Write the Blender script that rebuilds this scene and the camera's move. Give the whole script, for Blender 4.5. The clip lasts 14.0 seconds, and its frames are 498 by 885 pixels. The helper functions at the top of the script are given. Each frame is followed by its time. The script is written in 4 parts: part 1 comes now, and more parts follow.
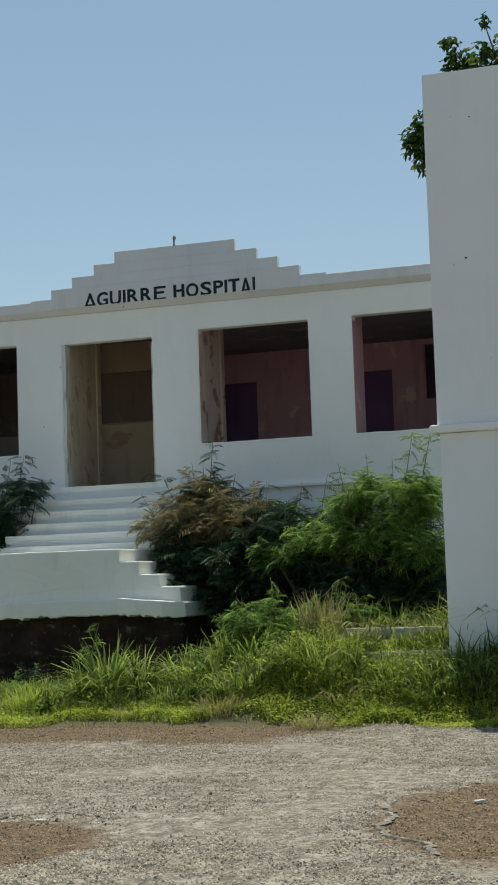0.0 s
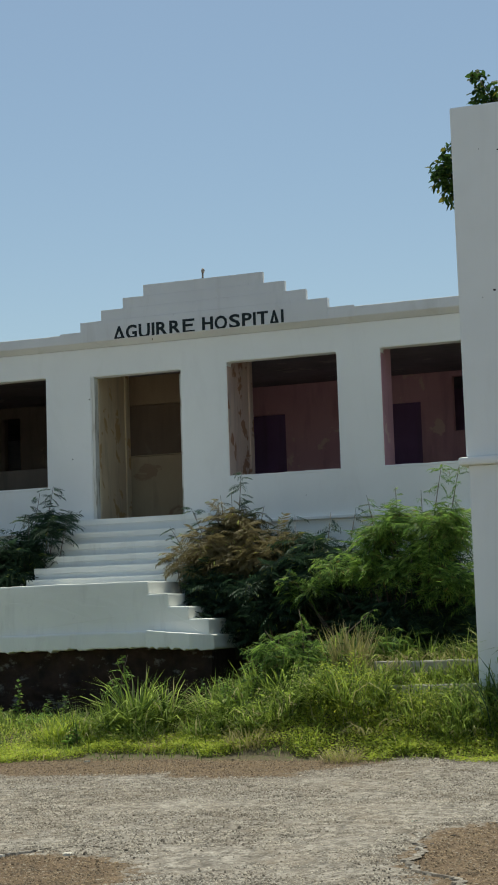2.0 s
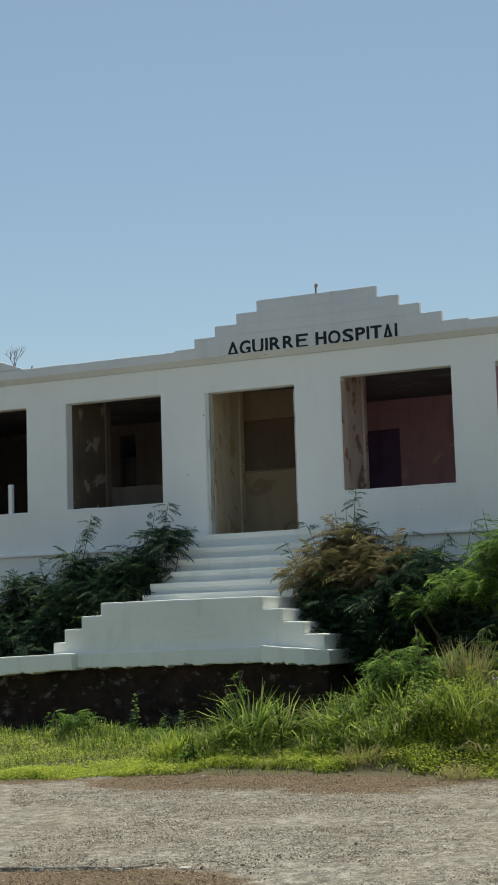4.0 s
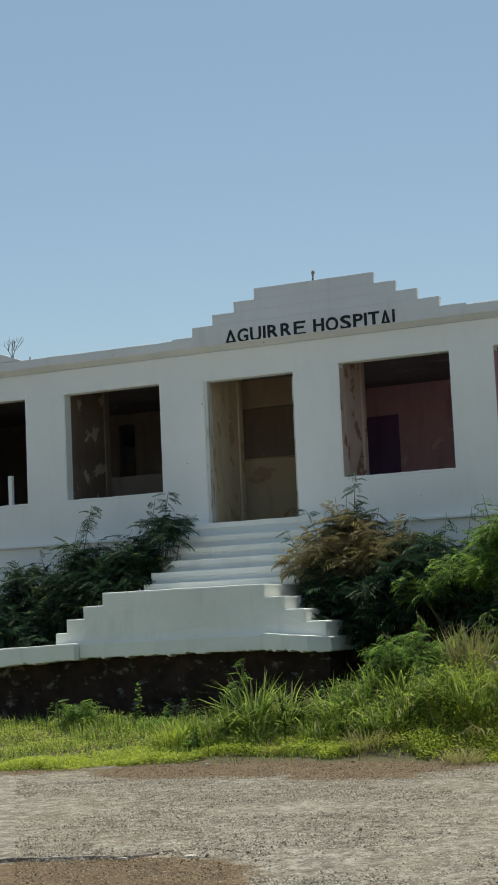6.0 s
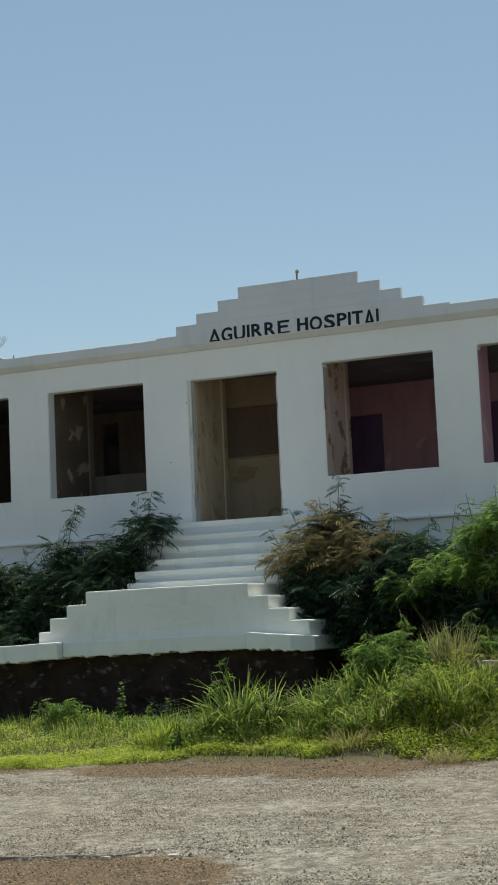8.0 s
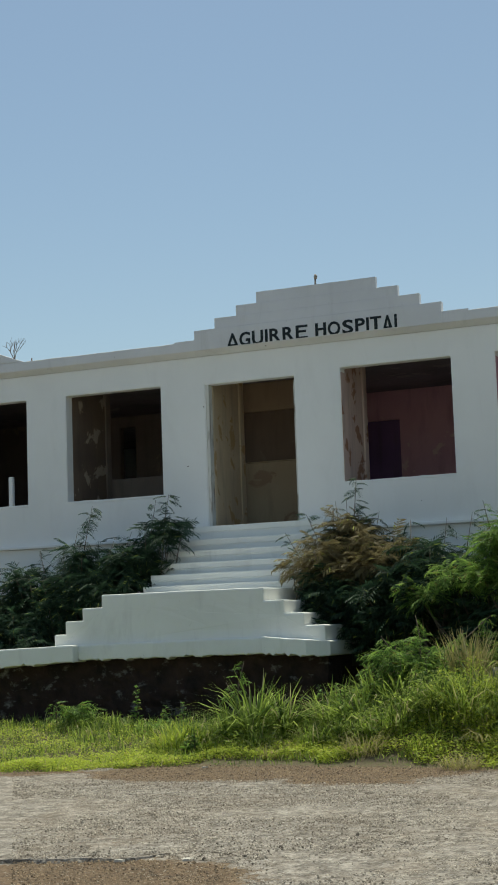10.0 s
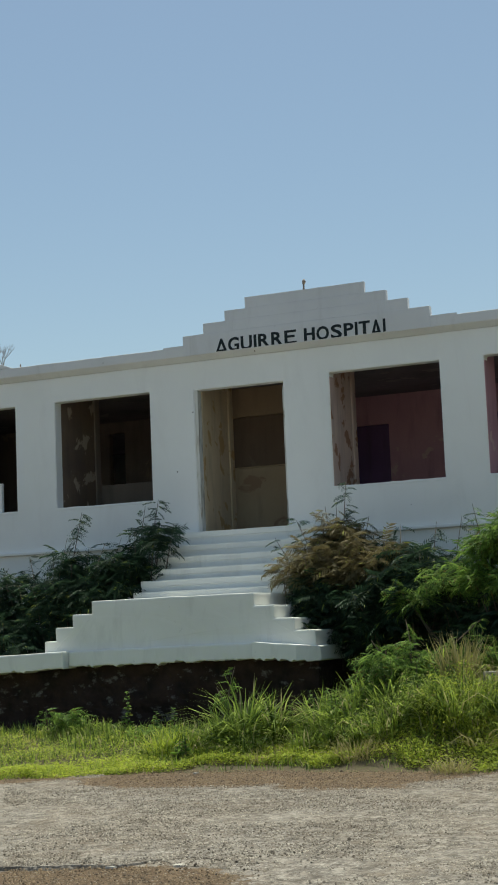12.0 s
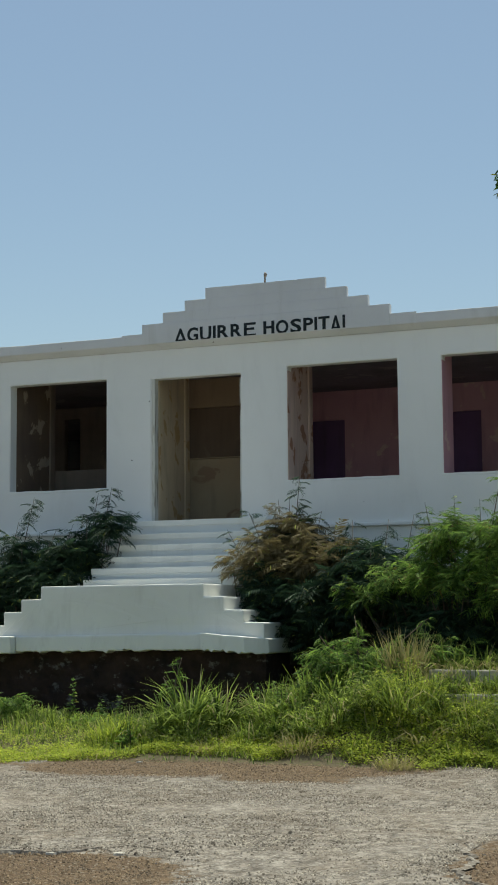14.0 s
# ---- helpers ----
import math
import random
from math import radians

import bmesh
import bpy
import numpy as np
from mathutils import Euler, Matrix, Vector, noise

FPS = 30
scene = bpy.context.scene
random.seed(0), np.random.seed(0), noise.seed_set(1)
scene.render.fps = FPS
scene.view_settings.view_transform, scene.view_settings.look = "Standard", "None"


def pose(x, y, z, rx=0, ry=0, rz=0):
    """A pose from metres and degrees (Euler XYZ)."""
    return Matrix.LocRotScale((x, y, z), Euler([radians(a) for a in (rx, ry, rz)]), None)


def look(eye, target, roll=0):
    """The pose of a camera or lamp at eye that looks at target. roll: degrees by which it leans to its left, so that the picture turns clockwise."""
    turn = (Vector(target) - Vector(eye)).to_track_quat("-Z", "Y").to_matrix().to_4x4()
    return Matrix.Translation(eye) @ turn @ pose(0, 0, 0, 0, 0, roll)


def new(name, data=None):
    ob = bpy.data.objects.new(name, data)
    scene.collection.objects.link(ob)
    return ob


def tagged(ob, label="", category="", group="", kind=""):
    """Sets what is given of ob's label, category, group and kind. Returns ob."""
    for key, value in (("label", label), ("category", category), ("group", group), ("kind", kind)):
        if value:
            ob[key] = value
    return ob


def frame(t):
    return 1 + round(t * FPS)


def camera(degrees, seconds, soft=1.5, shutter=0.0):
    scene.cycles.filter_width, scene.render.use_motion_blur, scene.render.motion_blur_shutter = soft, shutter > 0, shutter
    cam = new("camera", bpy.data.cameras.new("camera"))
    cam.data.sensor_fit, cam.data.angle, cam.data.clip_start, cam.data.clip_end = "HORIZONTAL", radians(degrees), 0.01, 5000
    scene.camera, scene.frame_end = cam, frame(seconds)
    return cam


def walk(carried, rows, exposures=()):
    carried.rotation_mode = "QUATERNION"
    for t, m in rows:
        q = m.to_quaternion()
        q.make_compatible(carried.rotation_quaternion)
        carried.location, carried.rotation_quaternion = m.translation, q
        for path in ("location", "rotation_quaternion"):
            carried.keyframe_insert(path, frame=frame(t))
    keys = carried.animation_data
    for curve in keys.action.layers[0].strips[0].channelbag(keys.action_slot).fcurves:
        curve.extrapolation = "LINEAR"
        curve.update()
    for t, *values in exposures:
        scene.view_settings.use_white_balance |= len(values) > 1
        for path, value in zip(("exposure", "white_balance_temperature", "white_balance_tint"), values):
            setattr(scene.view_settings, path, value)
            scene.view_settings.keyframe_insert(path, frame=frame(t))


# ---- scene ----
# camera: it stands in one spot and only turns, with a long lens
cam = camera(17.9, 14.0, soft=1.8)
EYE = (9.446, -21.289, 1.5)
ROWS = [
    (0.0, 19.018, 5.123, 1.979),
    (0.5, 19.720, 5.271, 1.985),
    (1.0, 19.447, 5.997, 1.646),
    (1.5, 19.644, 6.151, 1.491),
    (2.0, 20.050, 6.325, 1.892),
    (2.5, 20.178, 6.387, 2.307),
    (3.0, 20.322, 6.483, 2.391),
    (3.5, 21.236, 6.667, 2.179),
    (4.0, 24.198, 6.997, 1.763),
    (4.2, 24.340, 7.090, 1.750),
    (6.3, 24.190, 6.550, 2.700),
    (6.5, 24.084, 6.680, 2.696),
    (7.0, 23.862, 6.701, 2.659),
    (7.5, 23.751, 6.641, 2.573),
    (8.0, 23.669, 6.504, 2.544),
    (8.2, 23.570, 6.440, 2.530),
    (10.3, 24.330, 6.790, 1.930),
    (10.5, 24.367, 6.862, 1.909),
    (11.0, 24.400, 6.939, 2.004),
    (11.5, 24.310, 6.919, 2.269),
    (12.0, 23.885, 6.865, 2.364),
    (12.5, 23.723, 6.941, 2.294),
    (13.0, 23.587, 6.823, 2.163),
    (13.5, 23.032, 6.532, 2.119),
    (13.8, 22.276, 6.548, 0.925),
    (14.0, 22.038, 6.520, 0.481),
]
walk(cam, [(t, pose(*EYE, 90 + pitch, roll, yaw)) for t, yaw, pitch, roll in ROWS], [(0.0, 0.03, 6750, -1), (14.0, 0.03, 6750, -1)])

# ---- world and sun ----
TO_SUN = Vector((-0.10, 0.28, 0.95)).normalized()
world = bpy.data.worlds.new("sky")
scene.world = world
world.use_nodes = True
wn = world.node_tree.nodes
sky = wn.new("ShaderNodeTexSky")
sky.sky_type, sky.sun_disc = "NISHITA", False
sky.sun_elevation = math.asin(TO_SUN.z)
sky.sun_rotation = math.atan2(TO_SUN.x, TO_SUN.y)
sky.air_density, sky.dust_density, sky.ozone_density = 1.0, 1.2, 1.0
world.node_tree.links.new(sky.outputs[0], wn["Background"].inputs[0])
wn["Background"].inputs[1].default_value = 0.11
sun_data = bpy.data.lights.new("sun", "SUN")
sun_data.energy, sun_data.angle, sun_data.color = 4.2, radians(0.55), (1.0, 0.95, 0.87)
sun = new("sun", sun_data)
sun.matrix_world = look(TO_SUN * 60, (0, 0, 0))


# ---- materials ----
class Nodes:
    """A short way to write a node material."""

    def __init__(self, name):
        self.m = bpy.data.materials.new(name)
        self.m.use_nodes = True
        self.t = self.m.node_tree
        self.b = self.t.nodes["Principled BSDF"]
        self.co = self.t.nodes.new("ShaderNodeTexCoord").outputs["Object"]

    def link(self, a, b):
        self.t.links.new(a, b)

    def noise(self, scale, detail=4.0, rough=0.55, stretch=None, distort=0.0):
        co = self.co
        if stretch:
            mp = self.t.nodes.new("ShaderNodeMapping")
            mp.inputs["Scale"].default_value = stretch
            self.link(co, mp.inputs["Vector"])
            co = mp.outputs[0]
        n = self.t.nodes.new("ShaderNodeTexNoise")
        n.inputs["Scale"].default_value, n.inputs["Detail"].default_value = scale, detail
        n.inputs["Roughness"].default_value, n.inputs["Distortion"].default_value = rough, distort
        self.link(co, n.inputs["Vector"])
        return n.outputs["Fac"]

    def cells(self, scale, feature="F1", randomness=1.0):
        n = self.t.nodes.new("ShaderNodeTexVoronoi")
        n.feature = feature
        n.inputs["Scale"].default_value, n.inputs["Randomness"].default_value = scale, randomness
        self.link(self.co, n.inputs["Vector"])
        return n

    def ramp(self, fac, lo, hi, a=0.0, b=1.0):
        n = self.t.nodes.new("ShaderNodeMapRange")
        n.inputs[1].default_value, n.inputs[2].default_value = lo, hi
        n.inputs[3].default_value, n.inputs[4].default_value = a, b
        self.link(fac, n.inputs[0])
        return n.outputs[0]

    def maths(self, op, a, b):
        n = self.t.nodes.new("ShaderNodeMath")
        n.operation = op
        for i, v in enumerate((a, b)):
            if isinstance(v, (int, float)):
                n.inputs[i].default_value = v
            else:
                self.link(v, n.inputs[i])
        return n.outputs[0]

    def mix(self, fac, a, b):
        n = self.t.nodes.new("ShaderNodeMix")
        n.data_type = "RGBA"
        for i, v in ((0, fac), (6, a), (7, b)):
            if isinstance(v, (int, float)):
                n.inputs[i].default_value = v
            elif isinstance(v, tuple):
                n.inputs[i].default_value = (*v, 1)
            else:
                self.link(v, n.inputs[i])
        return n.outputs[2]

    def finish(self, colour, rough=0.8, height=None, strength=0.3, distance=0.01, spec=0.3):
        self.link(colour, self.b.inputs["Base Color"])
        self.b.inputs["Specular IOR Level"].default_value = spec
        if isinstance(rough, (int, float)):
            self.b.inputs["Roughness"].default_value = rough
        else:
            self.link(rough, self.b.inputs["Roughness"])
        if height is not None:
            n = self.t.nodes.new("ShaderNodeBump")
            n.inputs["Strength"].default_value, n.inputs["Distance"].default_value = strength, distance
            self.link(height, n.inputs["Height"])
            self.link(n.outputs[0], self.b.inputs["Normal"])
        return self.m


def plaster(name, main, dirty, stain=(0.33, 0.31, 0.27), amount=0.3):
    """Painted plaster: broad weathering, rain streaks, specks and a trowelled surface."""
    n = Nodes(name)
    broad = n.ramp(n.noise(0.9, 5), 0.42, 0.72)
    streak = n.ramp(n.noise(1.6, 6, 0.65, (1.6, 1.6, 0.35), 0.6), 0.55, 0.85)
    speck = n.ramp(n.noise(7.0, 6, 0.7), 0.66, 0.72)
    c = n.mix(n.maths("MULTIPLY", broad, 0.55), main, dirty)
    c = n.mix(n.maths("MULTIPLY", streak, 0.4 * amount), c, stain)
    c = n.mix(n.maths("MULTIPLY", speck, 0.35 * amount), c, stain)
    h = n.maths("ADD", n.noise(3.0, 4), n.maths("MULTIPLY", n.noise(60, 3), 0.25))
    return n.finish(c, n.ramp(n.noise(5), 0.3, 0.7, 0.7, 0.92), h, 0.35, 0.012)


def peeling(name, main, under, second, scale=2.2, edge=0.52):
    """Old interior paint that has come off in patches."""
    n = Nodes(name)
    patch = n.ramp(n.noise(scale, 6, 0.6, None, 0.4), edge, edge + 0.03)
    faint = n.ramp(n.noise(1.1, 4), 0.4, 0.7)
    streak = n.ramp(n.noise(3.0, 4, 0.6, (2, 2, 0.3)), 0.5, 0.8)
    c = n.mix(faint, main, second)
    c = n.mix(n.maths("MULTIPLY", streak, 0.35), c, (0.06, 0.045, 0.04))
    c = n.mix(patch, c, under)
    return n.finish(c, 0.85, patch, 0.3, 0.004)


def leaf(name, light, dark, dry=(0.25, 0.2, 0.06), dry_from=0.94, through_light=0.5):
    n = Nodes(name)
    g = n.t.nodes.new("ShaderNodeNewGeometry")
    r = g.outputs["Random Per Island"]
    c = n.mix(n.ramp(r, 0.0, 0.95), dark, light)
    c = n.mix(n.ramp(r, dry_from, dry_from + 0.02), c, dry)
    c = n.mix(n.maths("MULTIPLY", n.ramp(n.noise(1.3, 3), 0.35, 0.7), 0.30), c, dark)
    c = n.mix(n.maths("MULTIPLY", n.ramp(n.noise(4.5, 4), 0.50, 0.62), 0.55), c, dark)
    n.finish(c, 0.58, None, spec=0.22)
    tr = n.t.nodes.new("ShaderNodeBsdfTranslucent")
    n.link(c, tr.inputs[0])
    mx = n.t.nodes.new("ShaderNodeMixShader")
    mx.inputs[0].default_value = through_light
    n.link(n.b.outputs[0], mx.inputs[1])
    n.link(tr.outputs[0], mx.inputs[2])
    n.link(mx.outputs[0], n.t.nodes["Material Output"].inputs[0])
    return n.m


def bark(name, a, b):
    n = Nodes(name)
    f = n.noise(18, 5, 0.6, (1, 1, 0.25))
    return n.finish(n.mix(f, a, b), 0.9, f, 0.5, 0.01)


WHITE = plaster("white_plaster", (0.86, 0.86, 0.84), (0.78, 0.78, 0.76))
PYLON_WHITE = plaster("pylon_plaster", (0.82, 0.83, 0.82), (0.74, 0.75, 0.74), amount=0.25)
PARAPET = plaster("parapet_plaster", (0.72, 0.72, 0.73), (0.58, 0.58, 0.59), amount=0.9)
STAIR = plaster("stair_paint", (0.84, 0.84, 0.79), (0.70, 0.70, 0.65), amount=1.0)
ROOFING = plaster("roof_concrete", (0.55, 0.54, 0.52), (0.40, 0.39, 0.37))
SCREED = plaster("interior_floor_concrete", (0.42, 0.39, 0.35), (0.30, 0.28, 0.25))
TAN = peeling("tan_interior_paint", (0.70, 0.57, 0.38), (0.52, 0.35, 0.17), (0.60, 0.48, 0.32), 2.4, 0.56)
OCHRE = peeling("ochre_counter_paint", (0.50, 0.38, 0.24), (0.36, 0.24, 0.15), (0.43, 0.32, 0.20), 1.8, 0.62)
MAROON = peeling("maroon_interior_paint", (0.56, 0.32, 0.36), (0.62, 0.42, 0.40), (0.47, 0.26, 0.31), 2.6, 0.60)
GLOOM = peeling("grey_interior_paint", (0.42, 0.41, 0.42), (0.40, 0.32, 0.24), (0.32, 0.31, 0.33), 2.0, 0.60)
# ceiling paint darkened to hold the shade of the rooms
CEILING = peeling("shaded_ceiling_paint", (0.25, 0.205, 0.215), (0.33, 0.27, 0.26), (0.17, 0.14, 0.15), 1.6, 0.62)
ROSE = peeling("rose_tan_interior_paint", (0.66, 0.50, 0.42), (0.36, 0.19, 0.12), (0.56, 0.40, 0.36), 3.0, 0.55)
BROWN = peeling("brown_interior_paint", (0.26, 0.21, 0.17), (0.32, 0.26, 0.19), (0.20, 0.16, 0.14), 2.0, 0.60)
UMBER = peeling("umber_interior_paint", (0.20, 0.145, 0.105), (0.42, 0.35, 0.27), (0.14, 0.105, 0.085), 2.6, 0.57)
BARK = bark("grey_brown_bark", (0.07, 0.055, 0.04), (0.15, 0.12, 0.09))
TWIG = bark("bleached_twig", (0.16, 0.13, 0.11), (0.28, 0.24, 0.20))
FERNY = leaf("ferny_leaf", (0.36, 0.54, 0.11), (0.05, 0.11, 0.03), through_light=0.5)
# darker copy of the ferny leaf, with the shade put into its colour
FERNY_SHADED = leaf("shaded_ferny_leaf", (0.062, 0.115, 0.058), (0.018, 0.040, 0.024), (0.30, 0.36, 0.08), 0.965, 0.35)
# a brown windscreen reflection is put into this leaf colour
FERNY_REFLECTION = leaf("reflection_brown_leaf", (0.26, 0.215, 0.105), (0.155, 0.13, 0.065), (0.40, 0.42, 0.10), 0.95, 0.35)
# purple haze is put into the next two paints
PLUM = peeling("haze_tint_wall_paint", (0.30, 0.18, 0.30), (0.36, 0.24, 0.32), (0.24, 0.14, 0.25), 2.0, 0.62)
VIOLET = peeling("haze_tint_doorway_paint", (0.17, 0.09, 0.19), (0.20, 0.12, 0.20), (0.13, 0.07, 0.15), 2.0, 0.62)
COCOA = peeling("hazy_hatch_paint", (0.18, 0.125, 0.085), (0.20, 0.145, 0.10), (0.15, 0.105, 0.075), 2.0, 0.62)
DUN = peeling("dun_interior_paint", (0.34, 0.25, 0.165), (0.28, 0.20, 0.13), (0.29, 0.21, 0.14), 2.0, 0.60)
BROADLEAF = leaf("tree_leaf", (0.075, 0.14, 0.028), (0.022, 0.052, 0.014), (0.16, 0.16, 0.03), 0.9)
GRASS = leaf("grass_blade", (0.54, 0.67, 0.13), (0.048, 0.095, 0.022), (0.58, 0.52, 0.28), 0.90, 0.45)
DRYGRASS = leaf("dry_grass_blade", (0.52, 0.44, 0.22), (0.26, 0.25, 0.09), (0.50, 0.43, 0.24), 0.75, 0.35)
WEED = leaf("low_weed_leaf", (0.68, 0.74, 0.105), (0.28, 0.36, 0.05), (0.48, 0.38, 0.18), 0.92, 0.5)


def make_black_paint():
    n = Nodes("black_sign_paint")
    worn = n.ramp(n.noise(22, 5, 0.7), 0.60, 0.68)
    return n.finish(n.mix(n.maths("MULTIPLY", worn, 0.35), (0.010, 0.017, 0.020), (0.25, 0.26, 0.27)), 0.6)


def make_mouldy_shade():
    n = Nodes("mouldy_shaded_concrete")
    f = n.noise(3.2, 7, 0.65)
    lime = n.ramp(n.noise(4.0, 6, 0.7, (1, 1, 1.4)), 0.57, 0.70)
    # the near-black base holds mould and the shade under the slab
    c = n.mix(n.ramp(f, 0.35, 0.7), (0.016, 0.011, 0.009), (0.058, 0.034, 0.026))
    c = n.mix(n.maths("MULTIPLY", lime, 0.6), c, (0.30, 0.29, 0.27))
    return n.finish(c, 0.95, f, 0.9, 0.05)


def make_soil():
    n = Nodes("soil_and_litter")
    f = n.noise(1.5, 6)
    c = n.mix(f, (0.075, 0.06, 0.038), (0.16, 0.13, 0.075))
    c = n.mix(n.ramp(n.noise(14, 5), 0.5, 0.7), c, (0.10, 0.115, 0.035))
    return n.finish(c, 0.95, n.noise(30, 5), 0.6, 0.02)


def make_road():
    """Worn asphalt with pale exposed chippings, and bare brown earth where it has gone."""
    n = Nodes("worn_asphalt")
    at = n.t.nodes.new("ShaderNodeAttribute")
    at.attribute_name = "bare"
    chips = n.cells(34)
    chip = n.ramp(chips.outputs["Distance"], 0.25, 0.55, 1.0, 0.0)
    tone = n.t.nodes.new("ShaderNodeSeparateColor")
    n.link(chips.outputs["Color"], tone.inputs[0])
    stone = n.mix(tone.outputs[0], (0.20, 0.185, 0.16), (0.56, 0.52, 0.46))
    worn = n.ramp(n.noise(0.9, 7, 0.65, (1, 0.7, 1), 0.5), 0.34, 0.64)
    tar = n.mix(n.ramp(n.noise(14, 8, 0.8, (1, 0.7, 1)), 0.36, 0.64), (0.055, 0.047, 0.038), (0.33, 0.285, 0.23))
    c = n.mix(n.maths("MULTIPLY", n.maths("MULTIPLY", chip, n.ramp(worn, 0, 1, 0.30, 1.0)), n.ramp(tone.outputs[1], 0.3, 0.5)), tar, stone)
    c = n.mix(n.maths("MULTIPLY", n.ramp(n.noise(1.3, 7, 0.68, (0.8, 0.5, 1), 0.8), 0.46, 0.64), 0.55), c, (0.185, 0.14, 0.095))
    c = n.mix(n.maths("MULTIPLY", n.ramp(n.noise(4.5, 8, 0.75, (0.8, 0.8, 1)), 0.52, 0.64), 0.62), c, (0.062, 0.052, 0.043))
    c = n.mix(n.maths("MULTIPLY", n.ramp(n.noise(3.6, 8, 0.8, (0.8, 0.8, 1), 0.3), 0.48, 0.64), 0.50), c, (0.44, 0.40, 0.345))
    c = n.mix(n.maths("MULTIPLY", n.ramp(n.noise(26, 6, 0.8), 0.54, 0.62), 0.6), c, (0.055, 0.047, 0.038))
    c = n.mix(n.maths("MULTIPLY", n.ramp(n.noise(7.5, 5, 0.7, (1, 0.8, 1)), 0.50, 0.60), 0.42), c, (0.50, 0.455, 0.385))
    c = n.mix(n.maths("MULTIPLY", n.ramp(n.noise(10.5, 5, 0.7, (1, 0.8, 1)), 0.52, 0.62), 0.45), c, (0.085, 0.070, 0.054))
    earth = n.mix(n.ramp(n.noise(12, 8, 0.8, (1, 0.7, 1)), 0.3, 0.7), (0.070, 0.044, 0.025), (0.215, 0.148, 0.088))
    grit = n.cells(70)
    gtone = n.t.nodes.new("ShaderNodeSeparateColor")
    n.link(grit.outputs["Color"], gtone.inputs[0])
    earth = n.mix(n.ramp(gtone.outputs[0], 0.93, 0.96), earth, (0.30, 0.26, 0.20))
    earth = n.mix(n.maths("MULTIPLY", n.ramp(n.noise(30, 5, 0.75), 0.55, 0.62), 0.7), earth, (0.040, 0.027, 0.018))
    edge = n.ramp(n.maths("ADD", at.outputs["Fac"], n.ramp(n.noise(9, 6, 0.65), 0.2, 0.8, -0.42, 0.42)), 0.42, 0.62)
    c = n.mix(edge, c, earth)
    h = n.maths("ADD", n.maths("MULTIPLY", chip, 0.6), n.noise(22, 5))
    return n.finish(c, 0.93, h, 0.7, 0.012)


def make_stone(name, dark, light):
    n = Nodes(name)
    g = n.t.nodes.new("ShaderNodeNewGeometry")
    c = n.mix(g.outputs["Random Per Island"], dark, light)
    c = n.mix(n.maths("MULTIPLY", n.ramp(n.noise(0.8, 6, 0.65, (0.6, 1.3, 1), 0.5), 0.48, 0.66), 0.55), c, (0.17, 0.13, 0.092))
    c = n.mix(n.maths("MULTIPLY", n.ramp(n.noise(5.5, 5, 0.6, (1, 0.8, 1)), 0.50, 0.60), 0.55), c, (0.085, 0.07, 0.055))
    c = n.mix(n.maths("MULTIPLY", n.ramp(n.noise(4.2, 5, 0.6, (0.9, 0.8, 1), 0.4), 0.53, 0.62), 0.40), c, light)
    return n.finish(c, 0.9, n.noise(80), 0.3, 0.004)


def make_rust():
    n = Nodes("rusty_pipe_iron")
    return n.finish(n.mix(n.noise(30, 5), (0.17, 0.13, 0.105), (0.42, 0.38, 0.34)), 0.8, n.noise(60), 0.3, 0.004)


def make_old_wood():
    n = Nodes("painted_jamb_wood")
    f = n.noise(6, 6, 0.6, (3, 3, 0.4))
    return n.finish(n.mix(n.ramp(f, 0.5, 0.66), (0.66, 0.65, 0.60), (0.30, 0.26, 0.20)), 0.75, f, 0.3, 0.006)


BLACK, MOULD_SHADE, SOIL, ROAD = make_black_paint(), make_mouldy_shade(), make_soil(), make_road()
STONE, GRIT = make_stone("loose_stone", (0.11, 0.092, 0.074), (0.54, 0.48, 0.39)), make_stone("earth_crumbs", (0.060, 0.040, 0.024), (0.36, 0.265, 0.165))
RUST, JAMB = make_rust(), make_old_wood()


# ---- builders ----
def thing(name, at, label, category, group="", kind=""):
    """An Empty at the base of a thing, to carry its parts."""
    ob = new(name)
    ob.empty_display_size = 0.2
    ob.matrix_basis = pose(*at)
    return tagged(ob, label, category, group, kind)


def own(ob, parent):
    ob.parent = parent
    ob.matrix_parent_inverse = parent.matrix_basis.inverted()


def part(name, bm, material, parent=None, label="", smooth=False):
    """Links a bmesh, in world places, as one mesh object under its thing."""
    me = bpy.data.meshes.new(name)
    if smooth:
        for f in bm.faces:
            f.smooth = True
    bm.to_mesh(me)
    bm.free()
    me.materials.append(material)
    ob = new(name, me)
    if parent:
        own(ob, parent)
    return tagged(ob, label)


def sheet(name, verts, faces, material, parent=None, label="", smooth=False):
    """The same from arrays."""
    me = bpy.data.meshes.new(name)
    verts, faces = np.asarray(verts, np.float32), np.asarray(faces, np.int32)
    k = faces.shape[1]
    me.vertices.add(len(verts))
    me.vertices.foreach_set("co", verts.ravel())
    me.loops.add(faces.size)
    me.loops.foreach_set("vertex_index", faces.ravel())
    me.polygons.add(len(faces))
    me.polygons.foreach_set("loop_start", np.arange(0, faces.size, k, dtype=np.int32))
    me.update(calc_edges=True)
    if smooth:
        me.polygons.foreach_set("use_smooth", np.ones(len(faces), bool))
    me.materials.append(material)
    ob = new(name, me)
    if parent:
        own(ob, parent)
    return tagged(ob, label)


